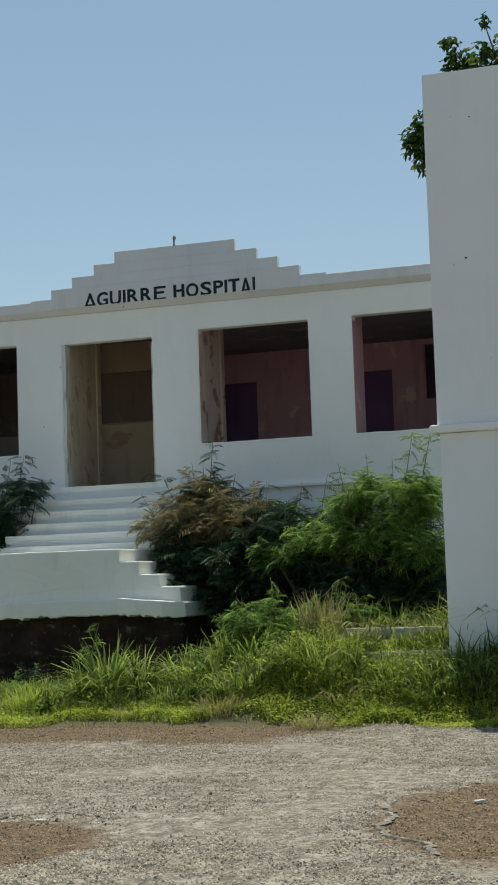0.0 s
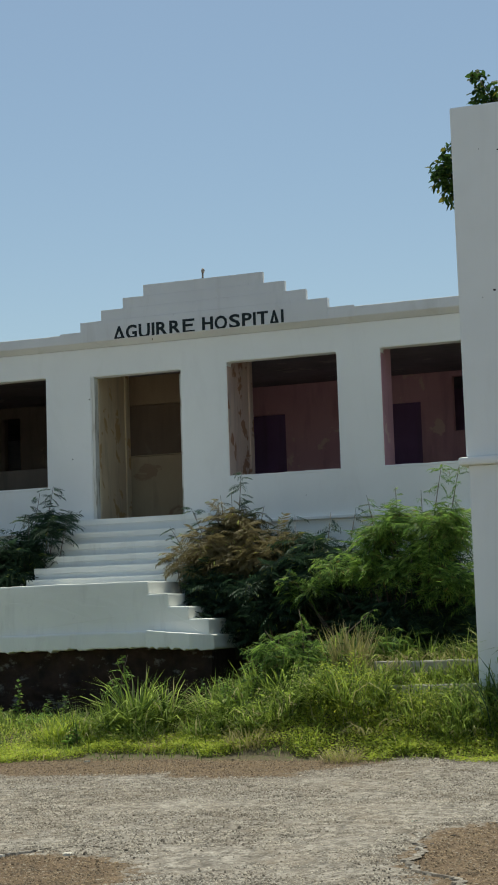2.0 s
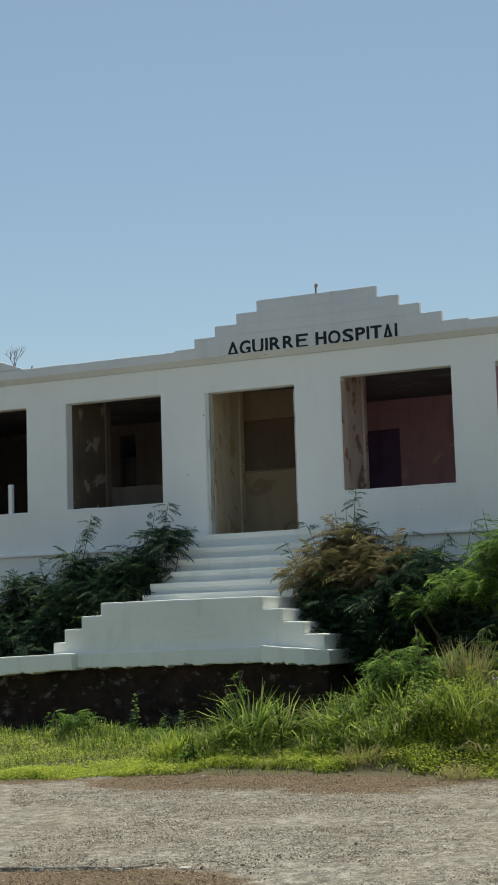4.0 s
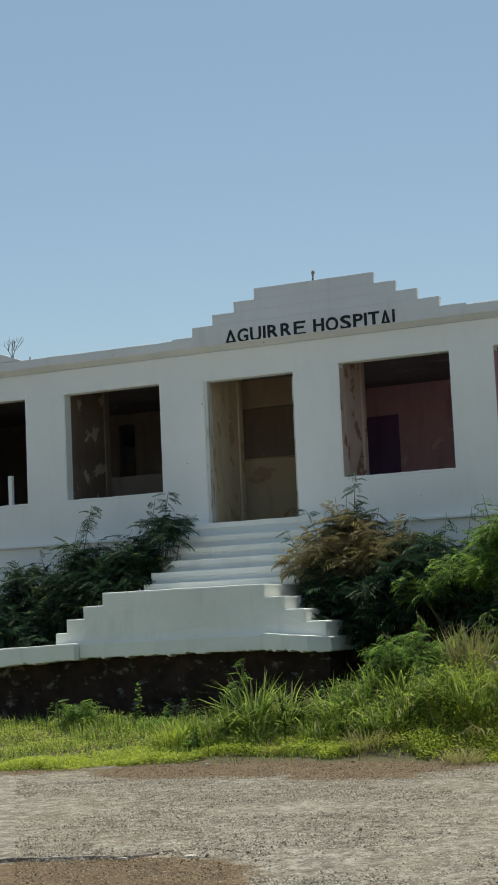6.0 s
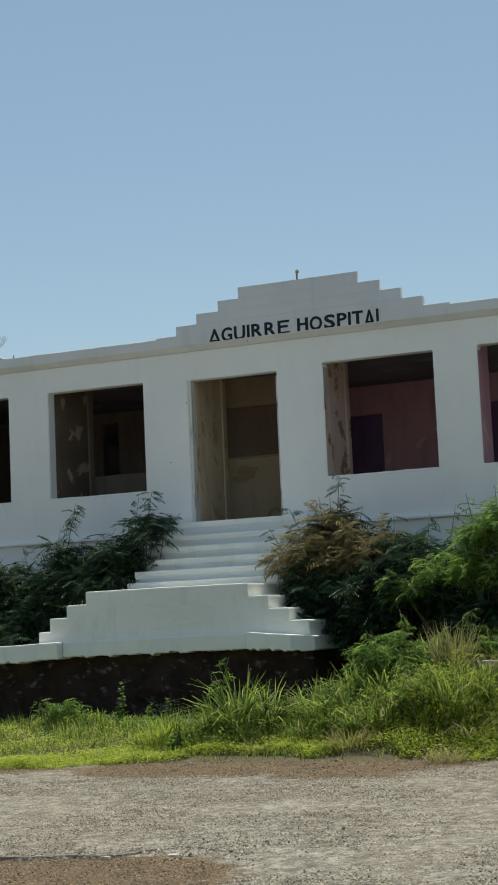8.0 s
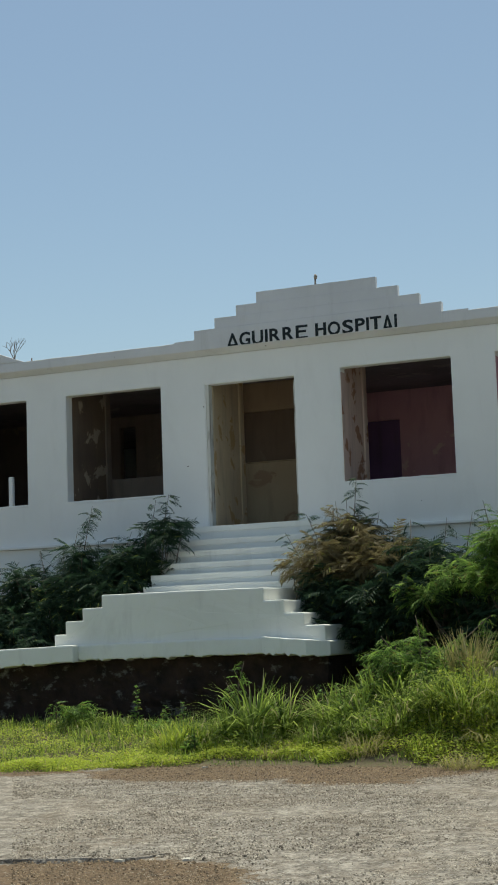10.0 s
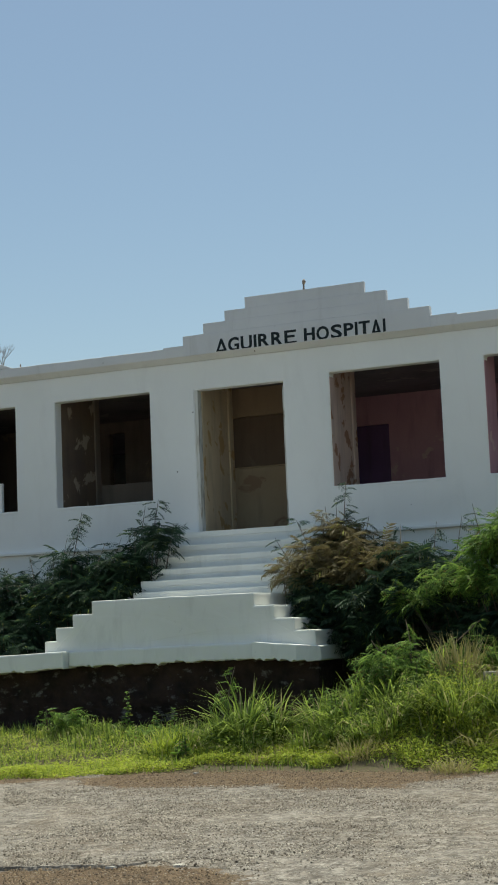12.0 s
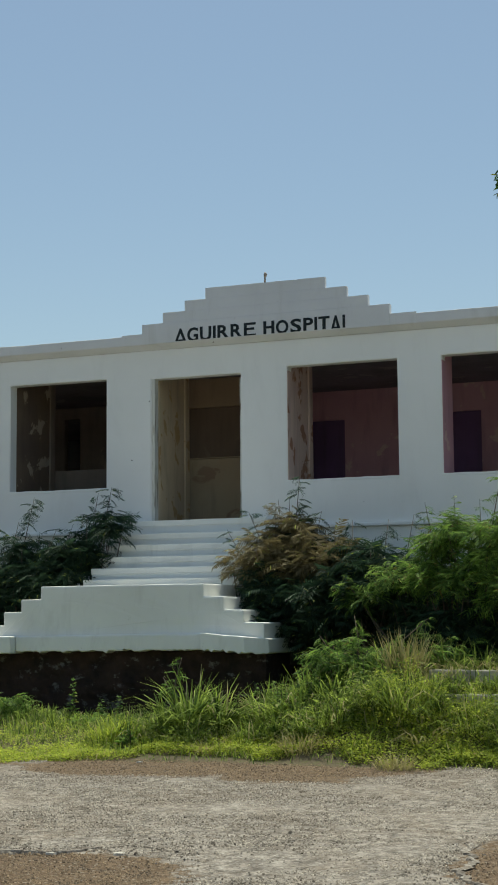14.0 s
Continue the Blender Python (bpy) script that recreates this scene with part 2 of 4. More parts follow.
def add_box(bm, x0, x1, y0, y1, z0, z1, worn=0.012, cuts=0, rough=0.0, seed=0, top=False):
    """A box with softened, slightly uneven edges."""
    made = bmesh.ops.create_cube(bm, size=1.0)["verts"]
    for v in made:
        v.co = Vector((x0 + (v.co.x + 0.5) * (x1 - x0), y0 + (v.co.y + 0.5) * (y1 - y0), z0 + (v.co.z + 0.5) * (z1 - z0)))
    edges = list({e for v in made for e in v.link_edges})
    if cuts:
        along = [e for e in edges if abs(e.verts[0].co.x - e.verts[1].co.x) > 1e-4]
        bmesh.ops.subdivide_edges(bm, edges=along, cuts=cuts, use_grid_fill=True)
        edges = [e for e in bm.edges if e.is_valid and e.calc_face_angle(0) > 0.5]
    if top:
        edges = [e for e in edges if min(v.co.z for v in e.verts) > z1 - 1e-5]
    if worn:
        bmesh.ops.bevel(bm, geom=edges, offset=worn, segments=2, profile=0.6, affect="EDGES", clamp_overlap=True)
    if rough:
        for v in bm.verts:
            d = noise.noise_vector(v.co * 7 + Vector((seed, seed, 0)))
            v.co += d * rough
    return bm


def box(name, spans, material, parent=None, label="", worn=0.012, cuts=0, rough=0.0, top=False):
    return part(name, add_box(bmesh.new(), *spans, worn, cuts, rough, len(bpy.data.objects), top), material, parent, label)


def wall_with_openings(name, x0, x1, z0, z1, y0, y1, holes, material, parent, label="", worn=0.01):
    """A wall along x, with openings (x0, x1, z0, z1) that go through it."""
    xs = sorted({x0, x1, *[h[0] for h in holes], *[h[1] for h in holes]})
    zs = sorted({z0, z1, *[h[2] for h in holes], *[h[3] for h in holes]})
    xs = [x for x in xs if x0 <= x <= x1]
    zs = [z for z in zs if z0 <= z <= z1]
    bm = bmesh.new()
    grid = {}

    def corner(i, k):
        if (i, k) not in grid:
            grid[i, k] = bm.verts.new((xs[i], y0, zs[k]))
        return grid[i, k]

    for i in range(len(xs) - 1):
        for k in range(len(zs) - 1):
            cx, cz = (xs[i] + xs[i + 1]) / 2, (zs[k] + zs[k + 1]) / 2
            if not any(h[0] < cx < h[1] and h[2] < cz < h[3] for h in holes):
                bm.faces.new((corner(i, k), corner(i + 1, k), corner(i + 1, k + 1), corner(i, k + 1)))
    made = bmesh.ops.extrude_face_region(bm, geom=list(bm.faces))["geom"]
    bmesh.ops.translate(bm, verts=[g for g in made if isinstance(g, bmesh.types.BMVert)], vec=(0, y1 - y0, 0))
    bmesh.ops.recalc_face_normals(bm, faces=list(bm.faces))
    if worn:
        bmesh.ops.bevel(bm, geom=[e for e in bm.edges if e.calc_face_angle(0) > 0.5], offset=worn, segments=2, affect="EDGES")
    return part(name, bm, material, parent, label)


def tube(bm, points, radii, sides=6):
    """A tapered limb along points."""
    rings = []
    for i, p in enumerate(points):
        p = Vector(p)
        way = (Vector(points[min(i + 1, len(points) - 1)]) - Vector(points[max(i - 1, 0)])).normalized()
        a = way.orthogonal().normalized()
        b = way.cross(a)
        rings.append([bm.verts.new(p + (a * math.cos(q) + b * math.sin(q)) * radii[i]) for q in [2 * math.pi * k / sides for k in range(sides)]])
    for r0, r1 in zip(rings, rings[1:]):
        for k in range(sides):
            bm.faces.new((r0[k], r0[(k + 1) % sides], r1[(k + 1) % sides], r1[k]))
    bm.faces.new(rings[-1])
    bm.faces.new(rings[0][::-1])
    return bm


def step(a, b, v):
    t = min(1.0, max(0.0, (v - a) / (b - a)))
    return t * t * (3 - 2 * t)


def ground_z(x, y):
    """The lie of the land: a level road, a verge that climbs to the foundation, and the bank beside the wing."""
    high = 0.26 + 0.5 * step(1.9, 4.3, x)
    z = high * step(-5.3, -2.7 - 0.8 * step(2.2, 4.2, x), y) + (1.05 - high) * step(-2.3, -0.6, y)
    near = step(-5.4, -4.6, y) * (1 - step(60, 90, abs(x) + abs(y)))
    return z - 0.03 * (1 - near) + 0.05 * near * noise.noise(Vector((x * 0.9, y * 0.9, 3.1)))


def turns(rng, heading, tilt, roll):
    """Rotation matrices, n x 3 x 3: leaves lie along +x, then rise by tilt and face heading."""
    ch, sh, ct, st, cr, sr = np.cos(heading), np.sin(heading), np.cos(tilt), np.sin(tilt), np.cos(roll), np.sin(roll)
    o, i = np.zeros_like(ch), np.ones_like(ch)
    rz = np.stack([ch, -sh, o, sh, ch, o, o, o, i], -1).reshape(-1, 3, 3)
    ry = np.stack([ct, o, -st, o, i, o, st, o, ct], -1).reshape(-1, 3, 3)
    rx = np.stack([i, o, o, o, cr, -sr, o, sr, cr], -1).reshape(-1, 3, 3)
    return rz @ ry @ rx


def spread(template, faces, places, rot, sizes):
    """Copies of a small template of verts and quads, as one set of arrays."""
    n, k = len(places), len(template)
    v = np.einsum("nij,kj->nki", rot, template) * sizes[:, None, None] + places[:, None, :]
    f = faces[None, :, :] + (np.arange(n) * k)[:, None, None]
    return v.reshape(-1, 3), f.reshape(-1, 4)


def frond_template(rng, pairs=7, droop=0.35):
    """A feathery leaf, one long: a stalk with narrow drooping leaflets in pairs."""
    v, f = [], []

    def strip(p, q, side, wide, sag):
        m = (p + q) / 2 + np.array([0, 0, sag])
        base = len(v)
        v.extend([p - side * wide * 0.35, p + side * wide * 0.35, m - side * wide, m + side * wide, q - side * wide * 0.15, q + side * wide * 0.15])
        f.extend([(base, base + 1, base + 3, base + 2), (base + 2, base + 3, base + 5, base + 4)])

    def spine(s):
        return np.array([s, 0, -droop * s * s])

    strip(spine(0), spine(1), np.array([0, 1.0, 0]), 0.014, 0.06)
    for i in range(pairs):
        s = 0.2 + 0.78 * i / (pairs - 1)
        for side in (-1, 1):
            size = 0.42 * (1 - 0.5 * abs(s - 0.5)) * rng.uniform(0.75, 1.15)
            way = np.array([0.55, side * 0.8, -0.2 + rng.uniform(-0.25, 0.15)])
            way /= np.linalg.norm(way)
            p = spine(s)
            q = p + way * size + np.array([0, 0, -0.16])
            strip(p, q, np.array([0.85, -side * 0.5, 0.15]), 0.036, 0.03)
    return np.array(v), np.array(f)


def shrub(name, base, masses, shoots, material, label, seed, size=0.26, group="", dry=(), reflection_shoots=()):
    """Thin stems from one foot; rosettes of feathery leaves in uneven masses (x, y, z, rx, ry, rz, count), and leggy shoots (tip, count) with leaves all up their length."""
    rng = np.random.default_rng(seed)
    root = thing(name, base, label, "shrub", group)
    base = np.array(base, float)
    wood = bmesh.new()

    def gather(masses, shoots):
        spots, heads, tilts, sizes = [], [], [], []
        for x, y, z, rx, ry, rz, count in masses:
            n = max(6, int(count / 5.5))
            d = rng.normal(size=(n, 3))
            d /= np.linalg.norm(d, axis=1)[:, None]
            bumps = np.array([1 + 0.8 * noise.noise(Vector(p * 1.9) + Vector((seed, z, x))) for p in d])
            hubs = np.array([x, y, z]) + d * (bumps * rng.uniform(0.25, 1.0, n) ** 0.5)[:, None] * np.array([rx, ry, rz])
            per = 11
            spots.append(np.repeat(hubs, per, 0) + rng.normal(0, 0.03, (n * per, 3)) + np.outer(rng.uniform(-0.12, 0.02, n * per), np.array([0, 0, 1.0])))
            heads.append(rng.uniform(0, 2 * math.pi, n * per))
            tilts.append(rng.normal(0.25, 0.4, n * per))
            sizes.append(np.repeat(rng.uniform(0.7, 1.2, n), per) * rng.uniform(0.7, 1.1, n * per))
            for hub in hubs[::5]:
                foot = base + np.array([rng.uniform(-0.2, 0.2) + 0.4 * (hub[0] - base[0]), rng.uniform(-0.15, 0.15), -0.05])
                tube(wood, [foot, (foot + hub) / 2 + rng.uniform(-0.12, 0.12, 3), hub], [0.016, 0.011, 0.004], 5)
        for tip, count in shoots:
            tip = np.array(tip, float)
            count = int(count * 1.8)
            bow = np.array([rng.uniform(-0.12, 0.12), rng.uniform(-0.1, 0.1), 0.0])
            s = rng.uniform(0.45, 1.0, count) ** 0.9
            spots.append(base + (tip - base) * s[:, None] + bow * (4 * s * (1 - s))[:, None])
            heads.append(rng.uniform(0, 2 * math.pi, count))
            tilts.append(rng.normal(0.15, 0.35, count))
            sizes.append((1.25 - 0.65 * s) * rng.uniform(0.75, 1.1, count))
            tube(wood, [base + (tip - base) * q + bow * 4 * q * (1 - q) for q in (0, 0.35, 0.7, 1)], [0.018, 0.013, 0.008, 0.003], 5)
        return [np.concatenate(a) for a in (spots, heads, tilts, sizes)]

    def foliage(name, lot, paint, words):
        spots, heads, tilts, sizes = lot
        n = len(spots)
        rot = turns(rng, heads, np.clip(tilts, -0.8, 1.2), rng.normal(0, 0.45, n))
        vs, fs, off = [], [], 0
        for k in range(4):
            tv, tf = frond_template(rng, 7, rng.uniform(0.35, 0.9))
            pick = np.arange(n) % 4 == k
            v, f = spread(tv, tf, spots[pick], rot[pick], size * sizes[pick])
            vs.append(v)
            fs.append(f + off)
            off += len(v)
        sheet(name, np.concatenate(vs), np.concatenate(fs), paint, root, words)

    foliage("crown", gather(masses, shoots), material, "feathery compound leaves")
    # these masses carry the brown reflection in their leaf colour
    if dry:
        foliage("reflection_crown", gather(dry, reflection_shoots), FERNY_REFLECTION, "feathery leaves with a brown reflection put into their colour")
    part("branching_stem", wood, BARK, root, "thin grey-brown branching stem", True)
    return root


def blades(rng, places, lengths, lean, wide=0.008, heading=None):
    """Bent, tapering grass blades rooted at places."""
    n = len(places)
    h = rng.uniform(0, 2 * math.pi, n) if heading is None else heading
    d = np.stack([np.cos(h), np.sin(h), np.zeros(n)], -1)
    side = np.stack([-np.sin(h), np.cos(h), np.zeros(n)], -1)
    vs = []
    for s, w in ((0, 0.7), (0.35, 1.0), (0.7, 0.75), (1.0, 0.08)):
        run = lean * (0.25 * s + 0.75 * s * s)
        up = s * (1 - 0.45 * lean * s * s)
        p = places + d * (run * lengths)[:, None] + np.array([0, 0, 1.0]) * (up * lengths)[:, None]
        ww = (wide * w * (0.6 + 0.6 * lengths))[:, None]
        vs += [p - side * ww, p + side * ww]
    v = np.stack(vs, 1).reshape(-1, 3)
    f = np.array([(0, 1, 3, 2), (2, 3, 5, 4), (4, 5, 7, 6)])[None] + (np.arange(n) * 8)[:, None, None]
    return v, f.reshape(-1, 4)


def tuft(name, x, y, count, length, radius, material, label, seed, category="grass", wide=0.009, group="", lean=(0.15, 0.95)):
    rng = np.random.default_rng(seed)
    a, r = rng.uniform(0, 2 * math.pi, count), radius * np.sqrt(rng.uniform(0, 1, count))
    px, py = x + r * np.cos(a), y + r * np.sin(a)
    pz = np.array([ground_z(u, w) for u, w in zip(px, py)]) - 0.02
    v, f = blades(rng, np.stack([px, py, pz], -1), length * rng.uniform(0.45, 1.1, count), rng.uniform(*lean, count), wide, a + rng.normal(0, 0.8, count))
    ob = sheet(name, v, f, material)
    return tagged(ob, label, category, group)


# ---- ground and road ----
def axis(lo, hi, fine, far):
    inner = list(np.arange(lo, hi + 1e-6, fine))
    out, d = [], fine
    while d < far:
        d *= 1.7
        out.append(d)
    return [lo - q for q in reversed(out)] + inner + [hi + q for q in out]


def make_ground():
    xs, ys = axis(-9, 11, 0.2, 1200), axis(-8, 1, 0.2, 1200)
    v = [(x, y, ground_z(x, y)) for y in ys for x in xs]
    w = len(xs)
    f = [(j * w + i, j * w + i + 1, (j + 1) * w + i + 1, (j + 1) * w + i) for j in range(len(ys) - 1) for i in range(w - 1)]
    tagged(sheet("ground", v, f, SOIL, smooth=True), "bare earth and litter under the weeds", "ground", kind="structure")


def verge(x):
    """Where the asphalt gives way to the weeds."""
    return -5.0 - 0.9 * step(1.6, -0.4, x) - 0.5 * step(4.6, 6.4, x) + 0.12 * step(1.0, 1.6, x) * (1 - step(3.6, 4.3, x)) + 0.22 * noise.noise(Vector((x * 0.8, 2.0, 0))) + 0.14 * noise.noise(Vector((x * 3.1, 7.0, 0)))


def bare(x, y):
    """How far the asphalt has gone, 0 to 1."""
    wob = 0.55 * noise.noise(Vector((x * 0.9, y * 0.9, 9))) + 0.25 * noise.noise(Vector((x * 2.7, y * 2.7, 5)))
    a = 1.0 - math.hypot((x - 7.85) / 1.06, (y + 11.0) / 1.8) + 0.25 * wob
    b = 1.0 - math.hypot((x - 4.3) / 1.2, (y + 12.6) / 0.95) + 0.4 * wob
    c = (y + 7.0) / 2.0 + 0.95 * wob - 1.3 * step(4.3, 5.6, x) - 0.3 * step(1.4, 0.4, x)
    d = 0.25 * noise.noise(Vector((x * 0.35, y * 0.8, 14)))
    return min(1.0, max(0.0, 0.5 + 1.6 * max(a, b, c, d - 0.2)))


def make_road_sheet():
    xs = axis(-2.0, 10.0, 0.07, 300)
    near = list(np.linspace(0, 1, 130))
    v, f, bares = [], [], []
    rows = [("far", d) for d in (-260, -120, -60, -35, -24, -18)] + [("near", s) for s in near]
    for kind, s in rows:
        for x in xs:
            top = verge(x)
            y = s if kind == "far" else -15.0 + s * (top + 15.0)
            q = bare(x, y)
            v.append((x, y, 0.004 - 0.022 * q + 0.012 * noise.noise(Vector((x * 0.7, y * 0.7, 1))) + 0.005 * noise.noise(Vector((x * 5, y * 5, 2)))))
            bares.append(q)
    w = len(xs)
    f = [(j * w + i, j * w + i + 1, (j + 1) * w + i + 1, (j + 1) * w + i) for j in range(len(rows) - 1) for i in range(w - 1)]
    ob = sheet("road", v, f, ROAD, smooth=True)
    ob.data.attributes.new("bare", "FLOAT", "POINT").data.foreach_set("value", bares)
    tagged(ob, "worn grey asphalt with bare brown earth patches", "road", kind="structure")


make_ground()
make_road_sheet()

# ---- hospital building ----
Z_FLOOR, Z_TOP, Z_SILL, Z_HEAD = 3.014, 5.60, 3.537, 5.212
OPENINGS = [(-5.557, -3.883, Z_SILL, Z_HEAD), (-3.157, -1.483, Z_SILL, Z_HEAD), (-0.728, 0.728, Z_FLOOR, 5.164), (1.453, 3.122, Z_SILL, Z_HEAD), (3.765, 5.435, Z_SILL, Z_HEAD)]
hospital = thing("hospital_building", (0, 0, 1.0), "abandoned white single-storey hospital with stepped parapet and empty openings", "building")
wall_with_openings("facade_wall", -8.0, 6.2, 0.6, Z_TOP, 0.0, 0.2, OPENINGS, WHITE, hospital, "weathered white plastered front wall")
box("string_course", (-8.0, 6.2, -0.065, 0.01, 2.845, 2.895), WHITE, hospital, "thin moulding below the windows", 0.012)
box("side_wall", (-8.2, -8.0, 0.0, 9.0, 0.6, Z_TOP), WHITE, hospital)
# gaps in this unseen wall are added to let daylight into the rooms
for spans in ((0.0, 9.0, 0.6, 3.6), (0.0, 9.0, 5.15, Z_TOP), (0.0, 1.0, 3.6, 5.15), (2.2, 4.7, 3.6, 5.15), (6.2, 9.0, 3.6, 5.15)):
    box("side_wall", (6.2, 6.4, *spans), WHITE, hospital, "", 0)
# unseen rear openings, added to brighten the back rooms
wall_with_openings("rear_wall", -8.0, 6.2, 0.6, Z_TOP, 8.8, 9.0, [(-3.8, -2.2, 3.9, 5.1), (3.5, 5.1, 3.9, 5.1)], WHITE, hospital)
box("roof", (-8.4, 6.6, 0.0, 9.2, Z_TOP + 0.002, 5.74), ROOFING, hospital, "flat concrete roof slab")


def make_fascia():
    """The roof edge: an upright face with an uneven top, and a chamfered underside that runs back to the wall."""
    bm = bmesh.new()
    rings = []
    for k in range(121):
        x = -8.4 + 15.0 * k / 120
        lift = 0.006 * noise.noise(Vector((x * 2.3, 0, 5))) + 0.004 * noise.noise(Vector((x * 9, 0, 8)))
        low = 0.004 * noise.noise(Vector((x * 4, 3, 1)))
        rings.append([bm.verts.new((x, y, z)) for y, z in ((-0.002, 5.816 + lift), (-0.115, 5.816 + lift), (-0.119, 5.811 + lift), (-0.120, 5.682 + low), (-0.112, 5.668 + low), (-0.006, 5.602), (-0.002, 5.600))])
    for a, b in zip(rings, rings[1:]):
        for i in range(7):
            bm.faces.new((a[i], b[i], b[(i + 1) % 7], a[(i + 1) % 7]))
    bm.faces.new(rings[0])
    bm.faces.new(rings[-1])
    bmesh.ops.recalc_face_normals(bm, faces=list(bm.faces))
    return part("fascia", bm, PARAPET, hospital, "grey-white roof edge over the windows")


fascia = make_fascia()


def make_rising_parapet():
    """The roof edge climbs towards the far end of the front."""
    bm = bmesh.new()
    outline = [(-3.85, 5.818), (-4.36, 6.005), (-5.05, 6.17), (-8.4, 6.19), (-8.4, 5.818)]
    fr = [bm.verts.new((x, -0.122, z)) for x, z in outline]
    bk = [bm.verts.new((x, 0.06, z)) for x, z in outline]
    bm.faces.new(fr)
    bm.faces.new(bk[::-1])
    for i in range(len(outline)):
        k = (i + 1) % len(outline)
        bm.faces.new((fr[k], fr[i], bk[i], bk[k]))
    bmesh.ops.recalc_face_normals(bm, faces=list(bm.faces))
    bmesh.ops.bevel(bm, geom=list(bm.edges), offset=0.01, segments=2, affect="EDGES")
    part("rising_parapet", bm, PARAPET, hospital, "sloping end of the roof edge")


make_rising_parapet()
TIERS = [(0.204, 2.090, 6.296, 6.464), (-0.128, 2.422, 6.138, 6.296), (-0.481, 2.743, 5.978, 6.138), (-0.820, 3.066, 5.668, 5.978), (-1.160, 3.455, 5.672, 5.836)]
for i, (x0, x1, z0, z1) in enumerate(TIERS):
    y = (-0.088, -0.104, -0.120, -0.136, -0.127)[i]
    box("parapet_tier", (x0, x1, y, (-0.02, -0.023, -0.026, -0.03, -0.1205)[i], z0 - (0.04 if i < 3 else 0.0), z1), PARAPET, hospital, "stepped grey-white parapet tier", 0.008, 24, 0.004)


# letters of the sign, each in its own span along the parapet
WORN_FOOT = {"G": 0.026, "U": 0.026, "R": 0.012, "O": 0.018, "S": 0.016}


BARS = {"E": [(0, 0.24, 0, 1), (0.24, 1, 0.82, 1), (0.24, 0.86, 0.42, 0.60), (0.24, 1, 0.0, 0.10)], "H": [(0, 0.26, 0, 1), (0.74, 1, 0, 1), (0.26, 0.74, 0.42, 0.60)],
        "I": [(0, 1, 0, 1)], "T": [(0.36, 0.64, 0, 0.82), (0, 1, 0.82, 1)]}


def make_letter(char, x0, x1, z0=5.684, z1=5.872, y=-0.143):
    bm = bmesh.new()
    if char == "A":
        # a triangular deco A with its bar at the foot
        mid = (x0 + x1) / 2
        outer, inner = [(x0, z0), (x1, z0), (mid + 0.012, z1), (mid - 0.012, z1)], [(x0 + 0.045, z0 + 0.022), (x1 - 0.050, z0 + 0.022), (mid + 0.002, z1 - 0.075), (mid - 0.002, z1 - 0.075)]
        a = [bm.verts.new((x, y, z)) for x, z in outer]
        b = [bm.verts.new((x, y, z)) for x, z in inner]
        for i in range(4):
            bm.faces.new((a[i], a[(i + 1) % 4], b[(i + 1) % 4], b[i]))
        made = bmesh.ops.extrude_face_region(bm, geom=list(bm.faces))["geom"]
        bmesh.ops.translate(bm, verts=[g for g in made if isinstance(g, bmesh.types.BMVert)], vec=(0, 0.007, 0))
        bmesh.ops.recalc_face_normals(bm, faces=list(bm.faces))
    elif char in BARS:
        for u0, u1, w0, w1 in BARS[char]:
            add_box(bm, x0 + u0 * (x1 - x0), x0 + u1 * (x1 - x0), y, y + 0.007, z0 + w0 * (z1 - z0), z0 + w1 * (z1 - z0), 0)
    else:
        cu = bpy.data.curves.new("letter", "FONT")
        cu.body, cu.extrude, cu.offset, cu.resolution_u = char, 0.02, 0.024, 3
        tmp = bpy.data.objects.new("letter_outline", cu)
        scene.collection.objects.link(tmp)
        me = tmp.evaluated_get(bpy.context.evaluated_depsgraph_get()).to_mesh()
        bm.from_mesh(me)
        bpy.data.objects.remove(tmp)
        bpy.data.curves.remove(cu)
        xs, zs = [v.co.x for v in bm.verts], [v.co.y for v in bm.verts]
        foot = WORN_FOOT.get(char, 0.0)
        for v in bm.verts:
            v.co = Vector((x0 + (v.co.x - min(xs)) / (max(xs) - min(xs)) * (x1 - x0), y + 0.0035 - v.co.z / 0.02 * 0.0035, z0 - foot + (v.co.y - min(zs)) / (max(zs) - min(zs)) * (z1 - z0 + foot)))
        # the foot of the letter has been painted over
        if foot:
            bmesh.ops.bisect_plane(bm, geom=list(bm.verts) + list(bm.edges) + list(bm.faces), plane_co=(0, 0, z0), plane_no=(0, 0, 1), clear_inner=True)
    return part("letter", bm, BLACK, fascia, "worn black sign letter " + char)


SPANS = [("A", -0.265, -0.09), ("G", -0.068, 0.11), ("U", 0.14, 0.32), ("I", 0.35, 0.392), ("R", 0.422, 0.602), ("R", 0.632, 0.812), ("E", 0.842, 1.03),
         ("H", 1.15, 1.32), ("O", 1.345, 1.54), ("S", 1.57, 1.74), ("P", 1.77, 1.92), ("I", 1.94, 1.98), ("T", 2.0, 2.17), ("A", 2.195, 2.33), ("I", 2.366, 2.404)]
for char, x0, x1 in SPANS:
    make_letter(char, x0, x1)

# door jambs and lintel lining, chipped
box("door_frame", (-0.725, -0.672, 0.004, 0.13, Z_FLOOR, 5.16), JAMB, hospital, "chipped white timber door jamb", 0.006, 0, 0.003)
box("door_frame", (0.69, 0.725, 0.05, 0.13, Z_FLOOR, 5.10), JAMB, hospital, "chipped white timber door jamb", 0.006, 0, 0.003)
for x0, x1, z0, z1 in (OPENINGS[0], OPENINGS[1], OPENINGS[3], OPENINGS[4]):
    box("window_sill", (x0 - 0.015, x1 + 0.015, -0.004, 0.19, z0 - 0.03, z0 + 0.012), WHITE, hospital, "chipped white concrete sill", 0.01, 16, 0.007)

